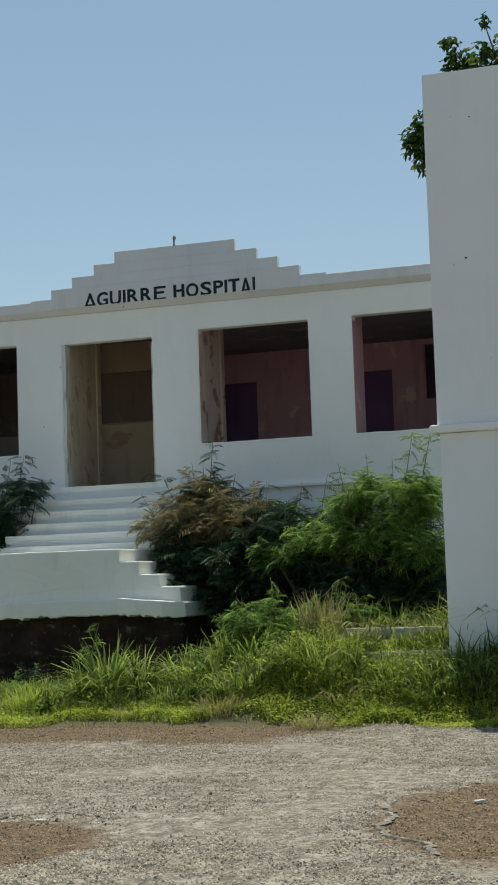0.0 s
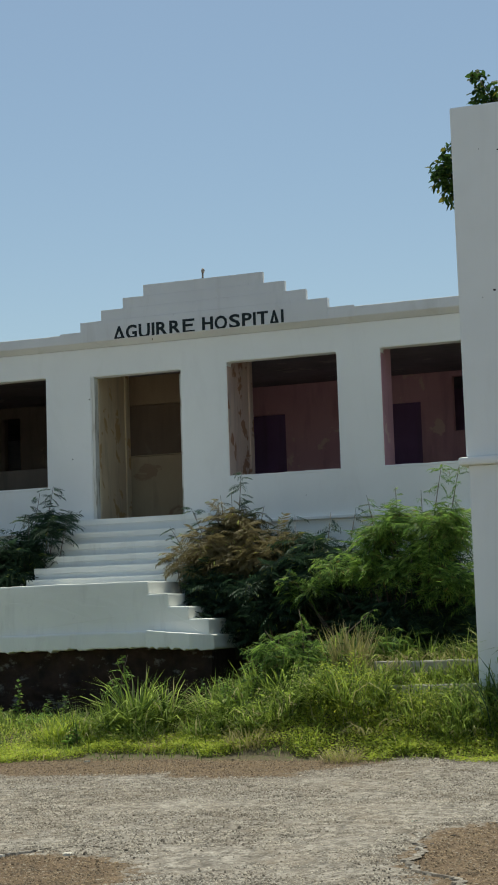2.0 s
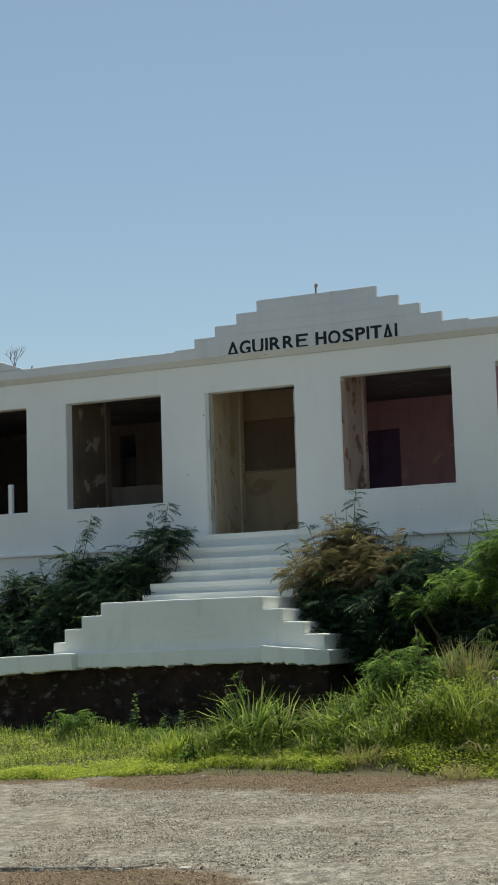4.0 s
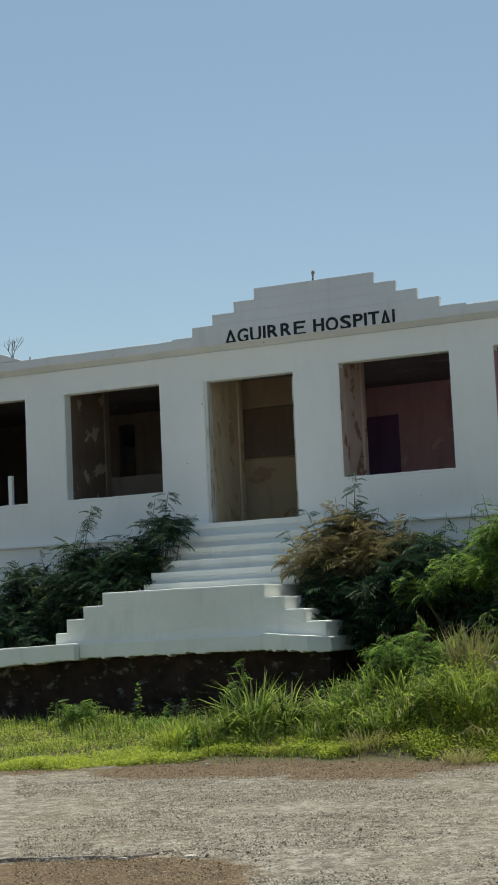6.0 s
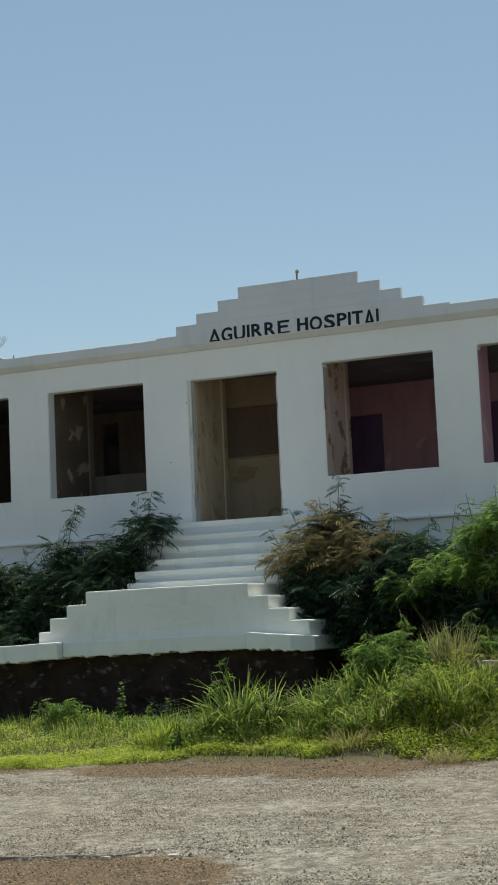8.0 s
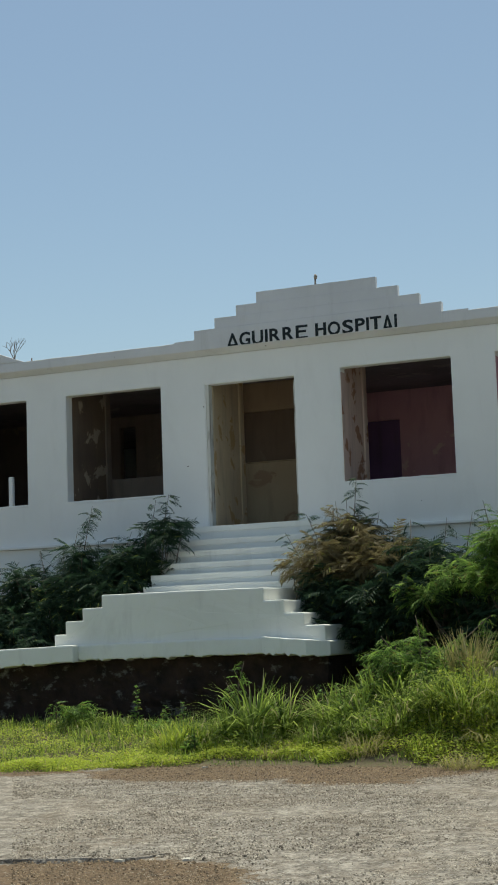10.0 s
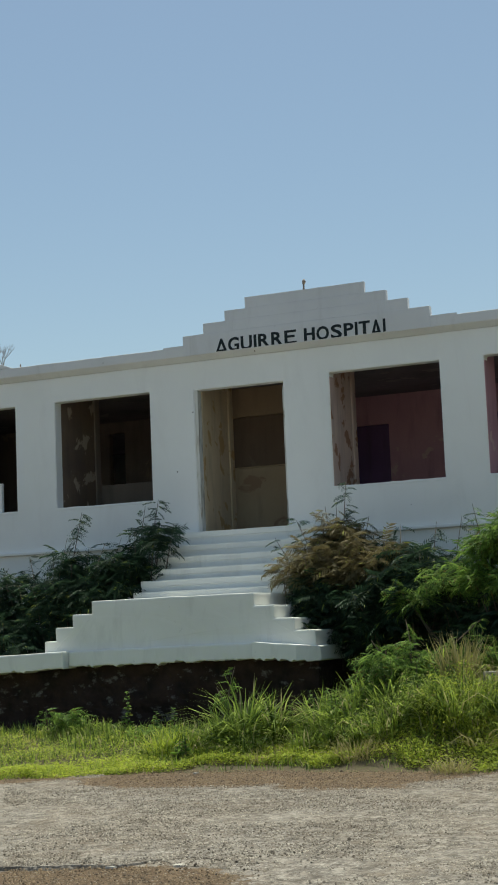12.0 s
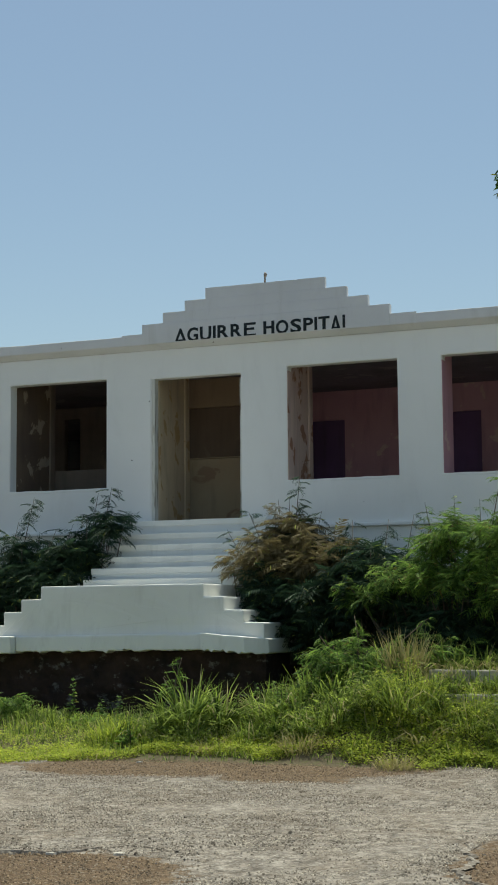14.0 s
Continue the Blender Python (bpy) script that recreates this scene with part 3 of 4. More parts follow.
for x, z0, paint in ((1.4535, Z_SILL, ROSE), (3.7655, Z_SILL, MAROON), (-0.6705, Z_FLOOR, TAN)):
    box("reveal_lining", (x, x + 0.006, 0.132 if z0 == Z_FLOOR else 0.012, 0.202, z0 + 0.014, 5.15), paint, hospital, "peeling painted reveal", 0)

# inside: floor, ceiling, wall stubs between the openings, reception counter and rear partitions
box("interior_floor", (-8.0, 6.2, 0.203, 8.8, 2.85, Z_FLOOR - 0.004), SCREED, hospital, "dusty bare concrete floor", 0)
box("interior_ceiling", (-8.0, 6.2, 0.203, 8.8, 5.45, Z_TOP - 0.004), CEILING, hospital, "peeling ceiling with the room's shade put into its dark paint", 0)
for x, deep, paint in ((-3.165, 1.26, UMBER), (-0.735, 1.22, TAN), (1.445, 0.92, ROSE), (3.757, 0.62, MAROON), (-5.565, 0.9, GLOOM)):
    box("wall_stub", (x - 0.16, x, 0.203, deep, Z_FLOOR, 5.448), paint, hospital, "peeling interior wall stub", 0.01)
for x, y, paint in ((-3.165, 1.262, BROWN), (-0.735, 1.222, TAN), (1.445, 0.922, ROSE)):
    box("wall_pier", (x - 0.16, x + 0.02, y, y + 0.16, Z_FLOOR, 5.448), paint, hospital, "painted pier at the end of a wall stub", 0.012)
# board added in the open hatch; its brown stands for the hazy inside
box("hatch_board", (-1.5, 0.098, 2.06, 2.10, 4.141, 4.979), COCOA, hospital, "board added in the reception hatch, its hazy dark put into the brown", 0.004)
box("reception_counter", (-1.5, 0.10, 2.0, 2.15, Z_FLOOR, 4.14), OCHRE, hospital, "brown painted reception counter wall", 0.012)
box("counter_top", (-1.5, 0.11, 1.985, 2.055, 4.143, 4.16), OCHRE, hospital, "thin counter edge", 0.004)
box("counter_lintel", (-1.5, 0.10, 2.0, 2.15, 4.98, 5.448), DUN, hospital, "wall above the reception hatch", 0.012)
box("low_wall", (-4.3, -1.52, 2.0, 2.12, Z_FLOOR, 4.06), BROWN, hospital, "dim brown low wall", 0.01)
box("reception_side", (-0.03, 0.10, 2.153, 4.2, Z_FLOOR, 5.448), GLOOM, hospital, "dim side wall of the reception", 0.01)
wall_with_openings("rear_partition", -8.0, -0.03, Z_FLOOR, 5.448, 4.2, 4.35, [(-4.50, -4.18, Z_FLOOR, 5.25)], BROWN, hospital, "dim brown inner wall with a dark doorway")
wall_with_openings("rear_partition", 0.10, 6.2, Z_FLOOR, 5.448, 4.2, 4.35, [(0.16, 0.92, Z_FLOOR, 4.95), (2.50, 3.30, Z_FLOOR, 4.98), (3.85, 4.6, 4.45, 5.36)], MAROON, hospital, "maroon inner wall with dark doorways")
# panels added in the dark doorways, their purple haze in the paint
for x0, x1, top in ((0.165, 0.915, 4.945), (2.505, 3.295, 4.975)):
    box("doorway_panel", (x0, x1, 4.24, 4.28, Z_FLOOR + 0.005, top), VIOLET, hospital, "panel added in the dark doorway, purple haze put into its paint", 0.004)
# wall added behind the doorways, with the same haze in its colour
box("back_room_wall", (0.10, 6.2, 6.4, 6.52, Z_FLOOR, 5.448), PLUM, hospital, "added back room wall with purple haze put into its paint", 0)

# ---- tall white pylon in front of the far end of the front ----
pylon = thing("entrance_pylon", (6.9, -3.7, 0.6), "tall plain white plastered masonry pylon with a thin ledge", "pylon")
box("lower_wall", (5.79, 8.2, -4.0, -3.4, 0.0, 3.098), PYLON_WHITE, pylon, "plain white lower wall", 0.015, 10, 0.004)
box("upper_wall", (5.765, 8.2, -3.985, -3.4, 3.192, 7.205), PYLON_WHITE, pylon, "plain white upper wall", 0.02, 10, 0.004)
box("ledge", (5.69, 8.2, -4.08, -3.4, 3.10, 3.190), WHITE, pylon, "thin rounded white ledge", 0.032, 10, 0.003)

# ---- entrance staircase ----
BL, BR, BZ, YF, YB = -1.255, 1.157, 2.017, -2.38, -1.18
stairs = thing("entrance_staircase", (0, -1.5, 0.3), "white painted concrete entrance stairs with a stepped landing block", "stairs")


def make_landing():
    """The stepped landing block, cast in one piece."""
    outline = [(-2.01, 1.24), (-2.01, 1.495), (-1.83, 1.495), (-1.83, 1.675), (-1.56, 1.675), (-1.56, 1.845), (BL, 1.845), (BL, BZ), (BR, BZ), (BR, 1.845), (1.44, 1.845), (1.44, 1.675), (1.72, 1.675), (1.72, 1.51), (2.0, 1.51), (2.0, 1.24)]
    bm = bmesh.new()
    rings = [[bm.verts.new((x, YF + (YB - YF) * k / 6, z)) for x, z in outline] for k in range(7)]
    for a, b in zip(rings, rings[1:]):
        for i in range(len(outline)):
            k = (i + 1) % len(outline)
            bm.faces.new((a[i], a[k], b[k], b[i]))
    bm.faces.new(rings[0])
    bm.faces.new(rings[-1])
    bmesh.ops.recalc_face_normals(bm, faces=list(bm.faces))
    bmesh.ops.bevel(bm, geom=[e for e in bm.edges if e.calc_face_angle(0) > 0.5], offset=0.022, segments=2, profile=0.6, affect="EDGES")
    bmesh.ops.triangulate(bm, faces=[f for f in bm.faces if len(f.verts) > 4])
    long = [e for e in bm.edges if abs(e.verts[0].co.x - e.verts[1].co.x) > 0.5]
    bmesh.ops.subdivide_edges(bm, edges=long, cuts=12)
    for v in bm.verts:
        v.co += noise.noise_vector(v.co * 6) * 0.006
    part("landing_block", bm, STAIR, stairs, "white stepped landing block with chipped edges")


make_landing()
RISE = [BZ, 2.13, 2.295, 2.46, 2.64, 2.81, Z_FLOOR - 0.002]
for i in range(1, 7):
    y = YB + (i - 1) * 0.2
    tread = box("threshold" if i == 6 else "step", (-1.25 + 0.02 * i, 1.17, y, -0.003 if i > 4 else y + 0.25, RISE[i - 1] + 0.001, RISE[i]), STAIR, stairs, "", 0.012, 12, 0.005)
    box("step_nosing", (-1.26 + 0.02 * i, 1.18, y - 0.009, y + 0.05, RISE[i] - 0.085, RISE[i] + 0.004), STAIR, tread, "", 0.012, 12, 0.004)


def make_slab(x0, x1, dz0, dz1, thick0, thick1, seed, back=-0.9, front=-2.45):
    """A cracked base slab with a broken lower edge."""
    bm = bmesh.new()
    add_box(bm, x0, x1, front, back, 1.15, 1.36, 0.024, 60, 0.007, seed)
    for v in bm.verts:
        s = (v.co.x - x0) / (x1 - x0)
        low = v.co.z < 1.25
        v.co.z += dz0 + (dz1 - dz0) * s
        if v.co.x > 1.8 and v.co.y < -1.9:
            v.co.y += 0.9 * (v.co.x - 1.8)
        if low:
            v.co.z -= (thick0 + (thick1 - thick0) * s) - 0.21
            v.co.z += 0.034 * noise.noise(Vector((v.co.x * 6, seed, 0))) + 0.030 * noise.noise(Vector((v.co.x * 19, seed, 4)))
    part("base_slab", bm, STAIR, stairs, "cracked white base slab with a broken lower edge")


make_slab(-1.60, 1.18, -0.01, 0.015, 0.21, 0.215, 1)
make_slab(-4.6, -1.604, -0.10, -0.005, 0.27, 0.23, 2, -1.1, -2.58)
make_slab(1.186, 2.05, 0.02, -0.055, 0.215, 0.19, 3, -0.9, -2.57)


def make_foundation():
    bm = add_box(bmesh.new(), -4.6, 1.95, -2.22, -0.95, -0.1, 1.16, 0.03, 60)
    bmesh.ops.subdivide_edges(bm, edges=[e for e in bm.edges if abs(e.verts[0].co.z - e.verts[1].co.z) > 0.5], cuts=14, use_grid_fill=True)
    for v in bm.verts:
        if v.co.y < -2.0:
            v.co.y += 0.07 * noise.noise(v.co * 3.5) + 0.035 * noise.noise(v.co * 11) + 0.05 * (1.16 - v.co.z)
    part("foundation", bm, MOULD_SHADE, stairs, "crumbling foundation wall, blackened by mould and painted-in recess shade")


make_foundation()

# ---- low concrete steps in the weeds beside the wing ----
for y, x0, x1, z in ((-4.05, 4.40, 5.77, 0.70), (-3.62, 4.5, 5.77, 0.95)):
    tagged(box("concrete_step", (x0, x1, y, y + 0.42, z - 0.3, z), SCREED, None, "", 0.02, 14, 0.012), "low weathered concrete step overgrown with weeds", "step", "overgrown steps")

# ---- small things on the building ----
pipe = bmesh.new()
tube(pipe, [(1.15, -0.06, 6.46), (1.15, -0.06, 6.555)], [0.014, 0.014], 10)
tube(pipe, [(1.152, -0.06, 6.55), (1.158, -0.06, 6.585), (1.152, -0.06, 6.615)], [0.020, 0.028, 0.014], 10)
tagged(part("roof_pipe", pipe, RUST, None, "", True), "short rusty pipe stub on the parapet top", "pipe")
tagged(box("sill_post", (-4.268, -4.197, 0.05, 0.12, Z_SILL + 0.012, 4.02), WHITE, None, "", 0.012, 0, 0.004), "short white post standing on a window sill", "post")


def make_dead_shrub():
    rng = random.Random(5)
    bm = bmesh.new()

    def grow(p, way, length, r, level):
        q = p + way * length
        tube(bm, [p, (p + q) / 2 + Vector((rng.uniform(-1, 1), 0, rng.uniform(-1, 1))) * 0.02, q], [r, r * 0.8, r * 0.55], 4)
        if level:
            for _ in range(3):
                grow(p + way * length * rng.uniform(0.5, 1.0), (way + Vector((rng.uniform(-0.8, 0.8), rng.uniform(-0.4, 0.4), rng.uniform(-0.1, 0.5)))).normalized(), length * rng.uniform(0.6, 0.85), r * 0.6, level - 1)

    foot = Vector((-4.07, -0.02, 5.86))
    for dx in (-0.5, -0.1, 0.3):
        grow(foot, Vector((dx, 0, 1)).normalized(), 0.19, 0.008, 2)
    tagged(part("dead_shrub", bm, TWIG), "leafless dry twigs growing on the roof edge", "plant")


make_dead_shrub()


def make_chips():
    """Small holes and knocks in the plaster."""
    for x, y, z, r in ((-1.05, -0.004, 3.95, 0.011), (-0.755, -0.004, 4.83, 0.010), (0.35, -0.124, 5.63, 0.012), (6.08, -3.989, 6.68, 0.007), (6.29, -3.989, 6.65, 0.011), (6.18, -3.989, 5.05, 0.014), (6.04, -3.989, 4.98, 0.007), (6.41, -3.989, 3.90, 0.007), (2.6, -0.004, 3.2, 0.007), (-2.2, -0.124, 5.72, 0.009)):
        bm = bmesh.new()
        ring = [bm.verts.new((x + r * random.uniform(0.6, 1.3) * math.cos(a), y, z + r * random.uniform(0.5, 1.0) * math.sin(a))) for a in [k * 0.785 for k in range(8)]]
        mid = bm.verts.new((x, y + 0.003, z))
        for k in range(8):
            bm.faces.new((ring[k], ring[(k + 1) % 8], mid))
        part("plaster_chip", bm, MOULD_SHADE, pylon if x > 5 else hospital, "small dark knock in the plaster")


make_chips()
iron = bmesh.new()
tube(iron, [(-3.73, -0.06, 5.81), (-3.725, -0.06, 5.85), (-3.72, -0.06, 5.875)], [0.012, 0.012, 0.008], 8)
tagged(part("iron_stub", iron, RUST, None, "", True), "short rusty iron stub on the roof edge", "iron bar")

# ---- shrubs ----
OVER = "overgrown shrubs"
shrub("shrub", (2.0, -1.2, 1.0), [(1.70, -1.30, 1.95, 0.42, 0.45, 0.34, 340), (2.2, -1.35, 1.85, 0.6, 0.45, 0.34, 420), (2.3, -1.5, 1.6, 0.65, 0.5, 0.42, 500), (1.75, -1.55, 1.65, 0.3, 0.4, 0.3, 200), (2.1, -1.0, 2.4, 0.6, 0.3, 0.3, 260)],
      [((2.02, -1.05, 3.50), 30), ((1.72, -1.1, 3.18), 22), ((1.32, -1.2, 3.02), 18), ((1.02, -1.25, 2.78), 14), ((2.35, -1.1, 3.0), 14)], FERNY_SHADED, "dark feathery shrub beside the stairs, a brown reflection painted into its upper half", 11, 0.24, OVER,
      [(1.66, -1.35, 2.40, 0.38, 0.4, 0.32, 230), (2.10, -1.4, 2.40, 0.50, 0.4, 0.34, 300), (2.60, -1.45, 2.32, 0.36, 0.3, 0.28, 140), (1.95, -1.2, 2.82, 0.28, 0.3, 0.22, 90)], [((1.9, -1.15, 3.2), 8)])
# added filler: its dark leaves stand for the shade under the bright shrub
shrub("shrub", (4.7, -1.5, 1.0), [(4.7, -1.45, 1.70, 1.0, 0.4, 0.6, 700), (4.4, -1.9, 1.45, 1.0, 0.4, 0.4, 420), (4.6, -2.35, 1.35, 0.8, 0.3, 0.4, 330)], [], FERNY_SHADED, "low shrub added to fill the dark shade under the bright shrub", 19, 0.28, OVER)
# the last two masses are added to fill the shaded gap below
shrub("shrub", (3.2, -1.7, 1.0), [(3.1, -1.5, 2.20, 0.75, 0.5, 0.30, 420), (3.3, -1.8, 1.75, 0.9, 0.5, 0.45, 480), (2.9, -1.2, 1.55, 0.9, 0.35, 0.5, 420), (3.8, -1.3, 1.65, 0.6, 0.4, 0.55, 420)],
      [((2.85, -1.3, 2.85), 12), ((3.35, -1.3, 2.85), 14), ((3.7, -1.3, 2.9), 12)], FERNY_SHADED, "low dense dark shrub under the window", 12, 0.25, OVER)
shrub("shrub", (4.5, -2.1, 0.95), [(4.15, -2.2, 2.45, 0.26, 0.3, 0.18, 110), (4.50, -2.35, 2.62, 0.34, 0.4, 0.17, 140), (5.08, -2.2, 2.62, 0.30, 0.4, 0.26, 190), (4.95, -2.4, 2.28, 0.3, 0.3, 0.14, 90), (3.75, -2.25, 2.12, 0.22, 0.25, 0.12, 60), (4.2, -2.35, 2.08, 0.32, 0.3, 0.15, 100), (4.75, -2.5, 2.08, 0.30, 0.3, 0.18, 110), (5.2, -2.5, 1.85, 0.32, 0.3, 0.2, 100), (3.3, -2.3, 1.95, 0.25, 0.25, 0.1, 45)],
      [((5.05, -2.1, 3.30), 22), ((4.1, -2.2, 2.98), 14), ((5.3, -2.2, 3.30), 26), ((4.5, -2.3, 3.05), 16), ((4.8, -2.2, 3.0), 10)], FERNY, "bright green feathery shrub behind the pylon", 13, 0.21, OVER)
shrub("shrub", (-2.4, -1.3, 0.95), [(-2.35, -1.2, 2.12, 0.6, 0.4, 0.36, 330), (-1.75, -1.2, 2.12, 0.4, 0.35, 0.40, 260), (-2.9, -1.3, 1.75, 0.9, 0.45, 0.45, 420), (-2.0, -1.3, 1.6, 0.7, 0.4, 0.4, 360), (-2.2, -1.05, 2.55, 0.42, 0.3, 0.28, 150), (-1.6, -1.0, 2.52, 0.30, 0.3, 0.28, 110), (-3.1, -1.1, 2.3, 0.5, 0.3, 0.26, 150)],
      [((-2.15, -1.0, 3.36), 40), ((-2.6, -1.1, 2.78), 16), ((-1.75, -1.05, 2.88), 18), ((-1.5, -1.0, 2.95), 16), ((-2.35, -1.1, 3.0), 16), ((-3.0, -1.1, 2.75), 14)], FERNY_SHADED, "leggy dark feathery shrub against the front wall", 14, 0.22, OVER)
shrub("shrub", (-1.45, -0.75, 1.0), [(-1.12, -0.8, 2.98, 0.24, 0.25, 0.22, 90), (-1.40, -0.85, 2.50, 0.26, 0.25, 0.36, 150)], [((-0.98, -0.8, 3.48), 22), ((-0.72, -0.85, 3.12), 14), ((-1.2, -0.8, 3.4), 14)], FERNY_SHADED, "tall dark shrub leaning over the steps", 15, 0.24, OVER)
shrub("shrub", (-4.1, -1.4, 0.9), [(-4.0, -1.4, 1.85, 0.8, 0.5, 0.5, 480), (-3.4, -1.6, 1.65, 0.8, 0.4, 0.35, 300)], [((-3.7, -1.2, 2.7), 16), ((-4.3, -1.2, 2.75), 16), ((-3.3, -1.2, 2.6), 14)], FERNY_SHADED, "dense dark shrub behind the base slab", 16, 0.24, OVER)
shrub("shrub", (3.4, -3.1, 0.6), [(3.3, -3.1, 1.10, 0.36, 0.35, 0.22, 120), (3.75, -3.0, 1.08, 0.32, 0.35, 0.2, 100), (4.45, -3.0, 1.15, 0.4, 0.3, 0.2, 110)], [((3.45, -3.1, 1.58), 10), ((4.35, -3.0, 1.55), 10), ((3.0, -3.1, 1.35), 8)], FERNY, "young feathery seedlings among the grass", 17, 0.20, OVER)
shrub("shrub", (-1.35, -3.0, 0.25), [(-1.35, -3.0, 0.50, 0.24, 0.2, 0.13, 70)], [], FERNY, "small feathery seedling below the slab", 18, 0.17, "small seedlings")
shrub("shrub", (1.35, -3.7, 0.3), [], [((1.45, -3.7, 1.10), 11), ((1.15, -3.6, 0.85), 7)], FERNY, "thin feathery seedling rising from the grass", 20, 0.17, "small seedlings")


def make_spike_weed(x, y, tall, seed):
    """An upright weed with small leaves up its stem."""
    rng = np.random.default_rng(seed)
    z = ground_z(x, y)
    root = thing("weed", (x, y, z), "thin upright weed with small leaves", "weed", "upright weeds")
    part("stem", tube(bmesh.new(), [(x, y, z - 0.02), (x + 0.01, y, z + tall / 2), (x, y, z + tall)], [0.006, 0.005, 0.002], 5), BARK, root)
    n = int(tall * 90)
    s = rng.uniform(0.2, 1, n)
    a = rng.uniform(0, 6.3, n)
    leafv = np.array([(0, 0, 0), (0.5, 0.28, 0.05), (1, 0, -0.1), (0.5, -0.28, 0.05)], float)
    v, f = spread(leafv, np.array([(0, 1, 2, 3)]), np.stack([np.full(n, x), np.full(n, y), z + tall * s], -1), turns(rng, a, rng.uniform(-0.2, 0.7, n), rng.normal(0, 0.4, n)), 0.09 * (1.15 - s) + 0.025)
    sheet("leaves", v, f, FERNY, root)


make_spike_weed(-0.42, -3.0, 0.55, 1)
make_spike_weed(0.02, -3.05, 0.30, 2)
make_spike_weed(0.30, -3.1, 0.35, 4)
for i in range(5):
    make_spike_weed(1.15 + 0.05 * math.cos(i * 1.3), -4.62 + 0.06 * math.sin(i * 1.3), 0.30 - 0.03 * i, 5 + i)
rng = random.Random(61)
for i in range(26):
    make_spike_weed(rng.uniform(2.0, 4.2), rng.uniform(-4.0, -2.9), rng.uniform(0.3, 0.62), 20 + i)

# ---- grass ----
TALL = "tall green grass tuft with drooping blades"
for i, (x, y, count, length, radius) in enumerate([
        (1.62, -3.85, 130, 0.95, 0.13), (1.95, -3.75, 80, 0.82, 0.10), (1.35, -3.95, 80, 0.62, 0.14), (1.0, -4.1, 90, 0.42, 0.2), (2.45, -3.6, 90, 0.62, 0.18), (2.9, -3.7, 90, 0.66, 0.16),
        (2.3, -3.0, 80, 0.62, 0.2), (2.9, -2.95, 90, 0.70, 0.2), (3.35, -3.5, 90, 0.62, 0.2), (3.9, -3.0, 100, 0.70, 0.2), (4.6, -3.05, 90, 0.66, 0.15), (5.0, -3.0, 80, 0.62, 0.12), (5.4, -3.0, 80, 0.62, 0.12),
        (6.1, -4.3, 120, 0.5, 0.3), (6.7, -4.2, 200, 0.62, 0.36), (7.3, -4.3, 200, 0.6, 0.4), (5.95, -3.4, 100, 0.75, 0.2), (6.3, -3.3, 140, 0.85, 0.25),
        (4.7, -3.7, 60, 0.26, 0.15), (5.05, -3.7, 60, 0.24, 0.15), (5.35, -3.7, 60, 0.26, 0.15), (5.6, -3.7, 50, 0.28, 0.12), (4.9, -4.15, 60, 0.24, 0.15), (5.4, -4.15, 60, 0.24, 0.15), (3.2, -4.3, 60, 0.36, 0.12), (2.6, -4.3, 60, 0.40, 0.12), (4.15, -4.05, 70, 0.46, 0.15)]):
    tuft("grass_tuft", x, y, int(count * 1.5), length, radius, GRASS, TALL, 40 + i, group="grass tufts", wide=0.0105, lean=(0.15, 1.55))
# reeds use the darkened leaf, so the pylon's shade is in their colour
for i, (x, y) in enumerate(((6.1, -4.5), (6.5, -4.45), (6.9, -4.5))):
    tuft("reed_tuft", x, y, 10, 1.0, 0.22, FERNY_SHADED, "thin reeds before the pylon, its shade put into their dark colour", 66 + i, group="reed tufts", wide=0.008, lean=(0.1, 0.8))
STRAW = "dry grass tufts"
for i, (x, y, count, length, radius, wide, lean, words) in enumerate([
        (4.2, -3.45, 240, 0.75, 0.22, 0.006, (0.05, 0.5), "straw-coloured dry grass tuft"), (4.55, -3.75, 60, 0.5, 0.16, 0.006, (0.4, 1.1), "straw-coloured dry grass tuft"),
        (4.75, -3.08, 150, 0.60, 0.2, 0.007, (0.7, 1.7), "pale drooping dry grass tuft"), (5.25, -3.08, 120, 0.58, 0.2, 0.007, (0.7, 1.7), "pale drooping dry grass tuft"),
        (5.55, -3.08, 80, 0.58, 0.15, 0.007, (0.7, 1.7), "pale drooping dry grass tuft"), (3.35, -4.7, 170, 0.34, 0.25, 0.006, (0.3, 1.3), "short straw-coloured grass tuft"),
        (4.6, -5.35, 150, 0.26, 0.18, 0.006, (0.3, 1.3), "short straw-coloured grass tuft"), (2.2, -4.55, 120, 0.24, 0.25, 0.006, (0.3, 1.3), "short straw-coloured grass tuft"), (4.72, -4.62, 45, 0.40, 0.16, 0.008, (0.9, 1.8), "pale drooping dry grass tuft")]):
    tuft("dry_grass_tuft", x, y, count, length, radius, DRYGRASS, words, 80 + i, group=STRAW, wide=wide, lean=lean)
tuft("grass_tuft", 0.75, -4.2, 200, 0.42, 0.25, WEED, "low yellow-green grass tuft", 73, group="grass tufts", lean=(0.2, 1.0))


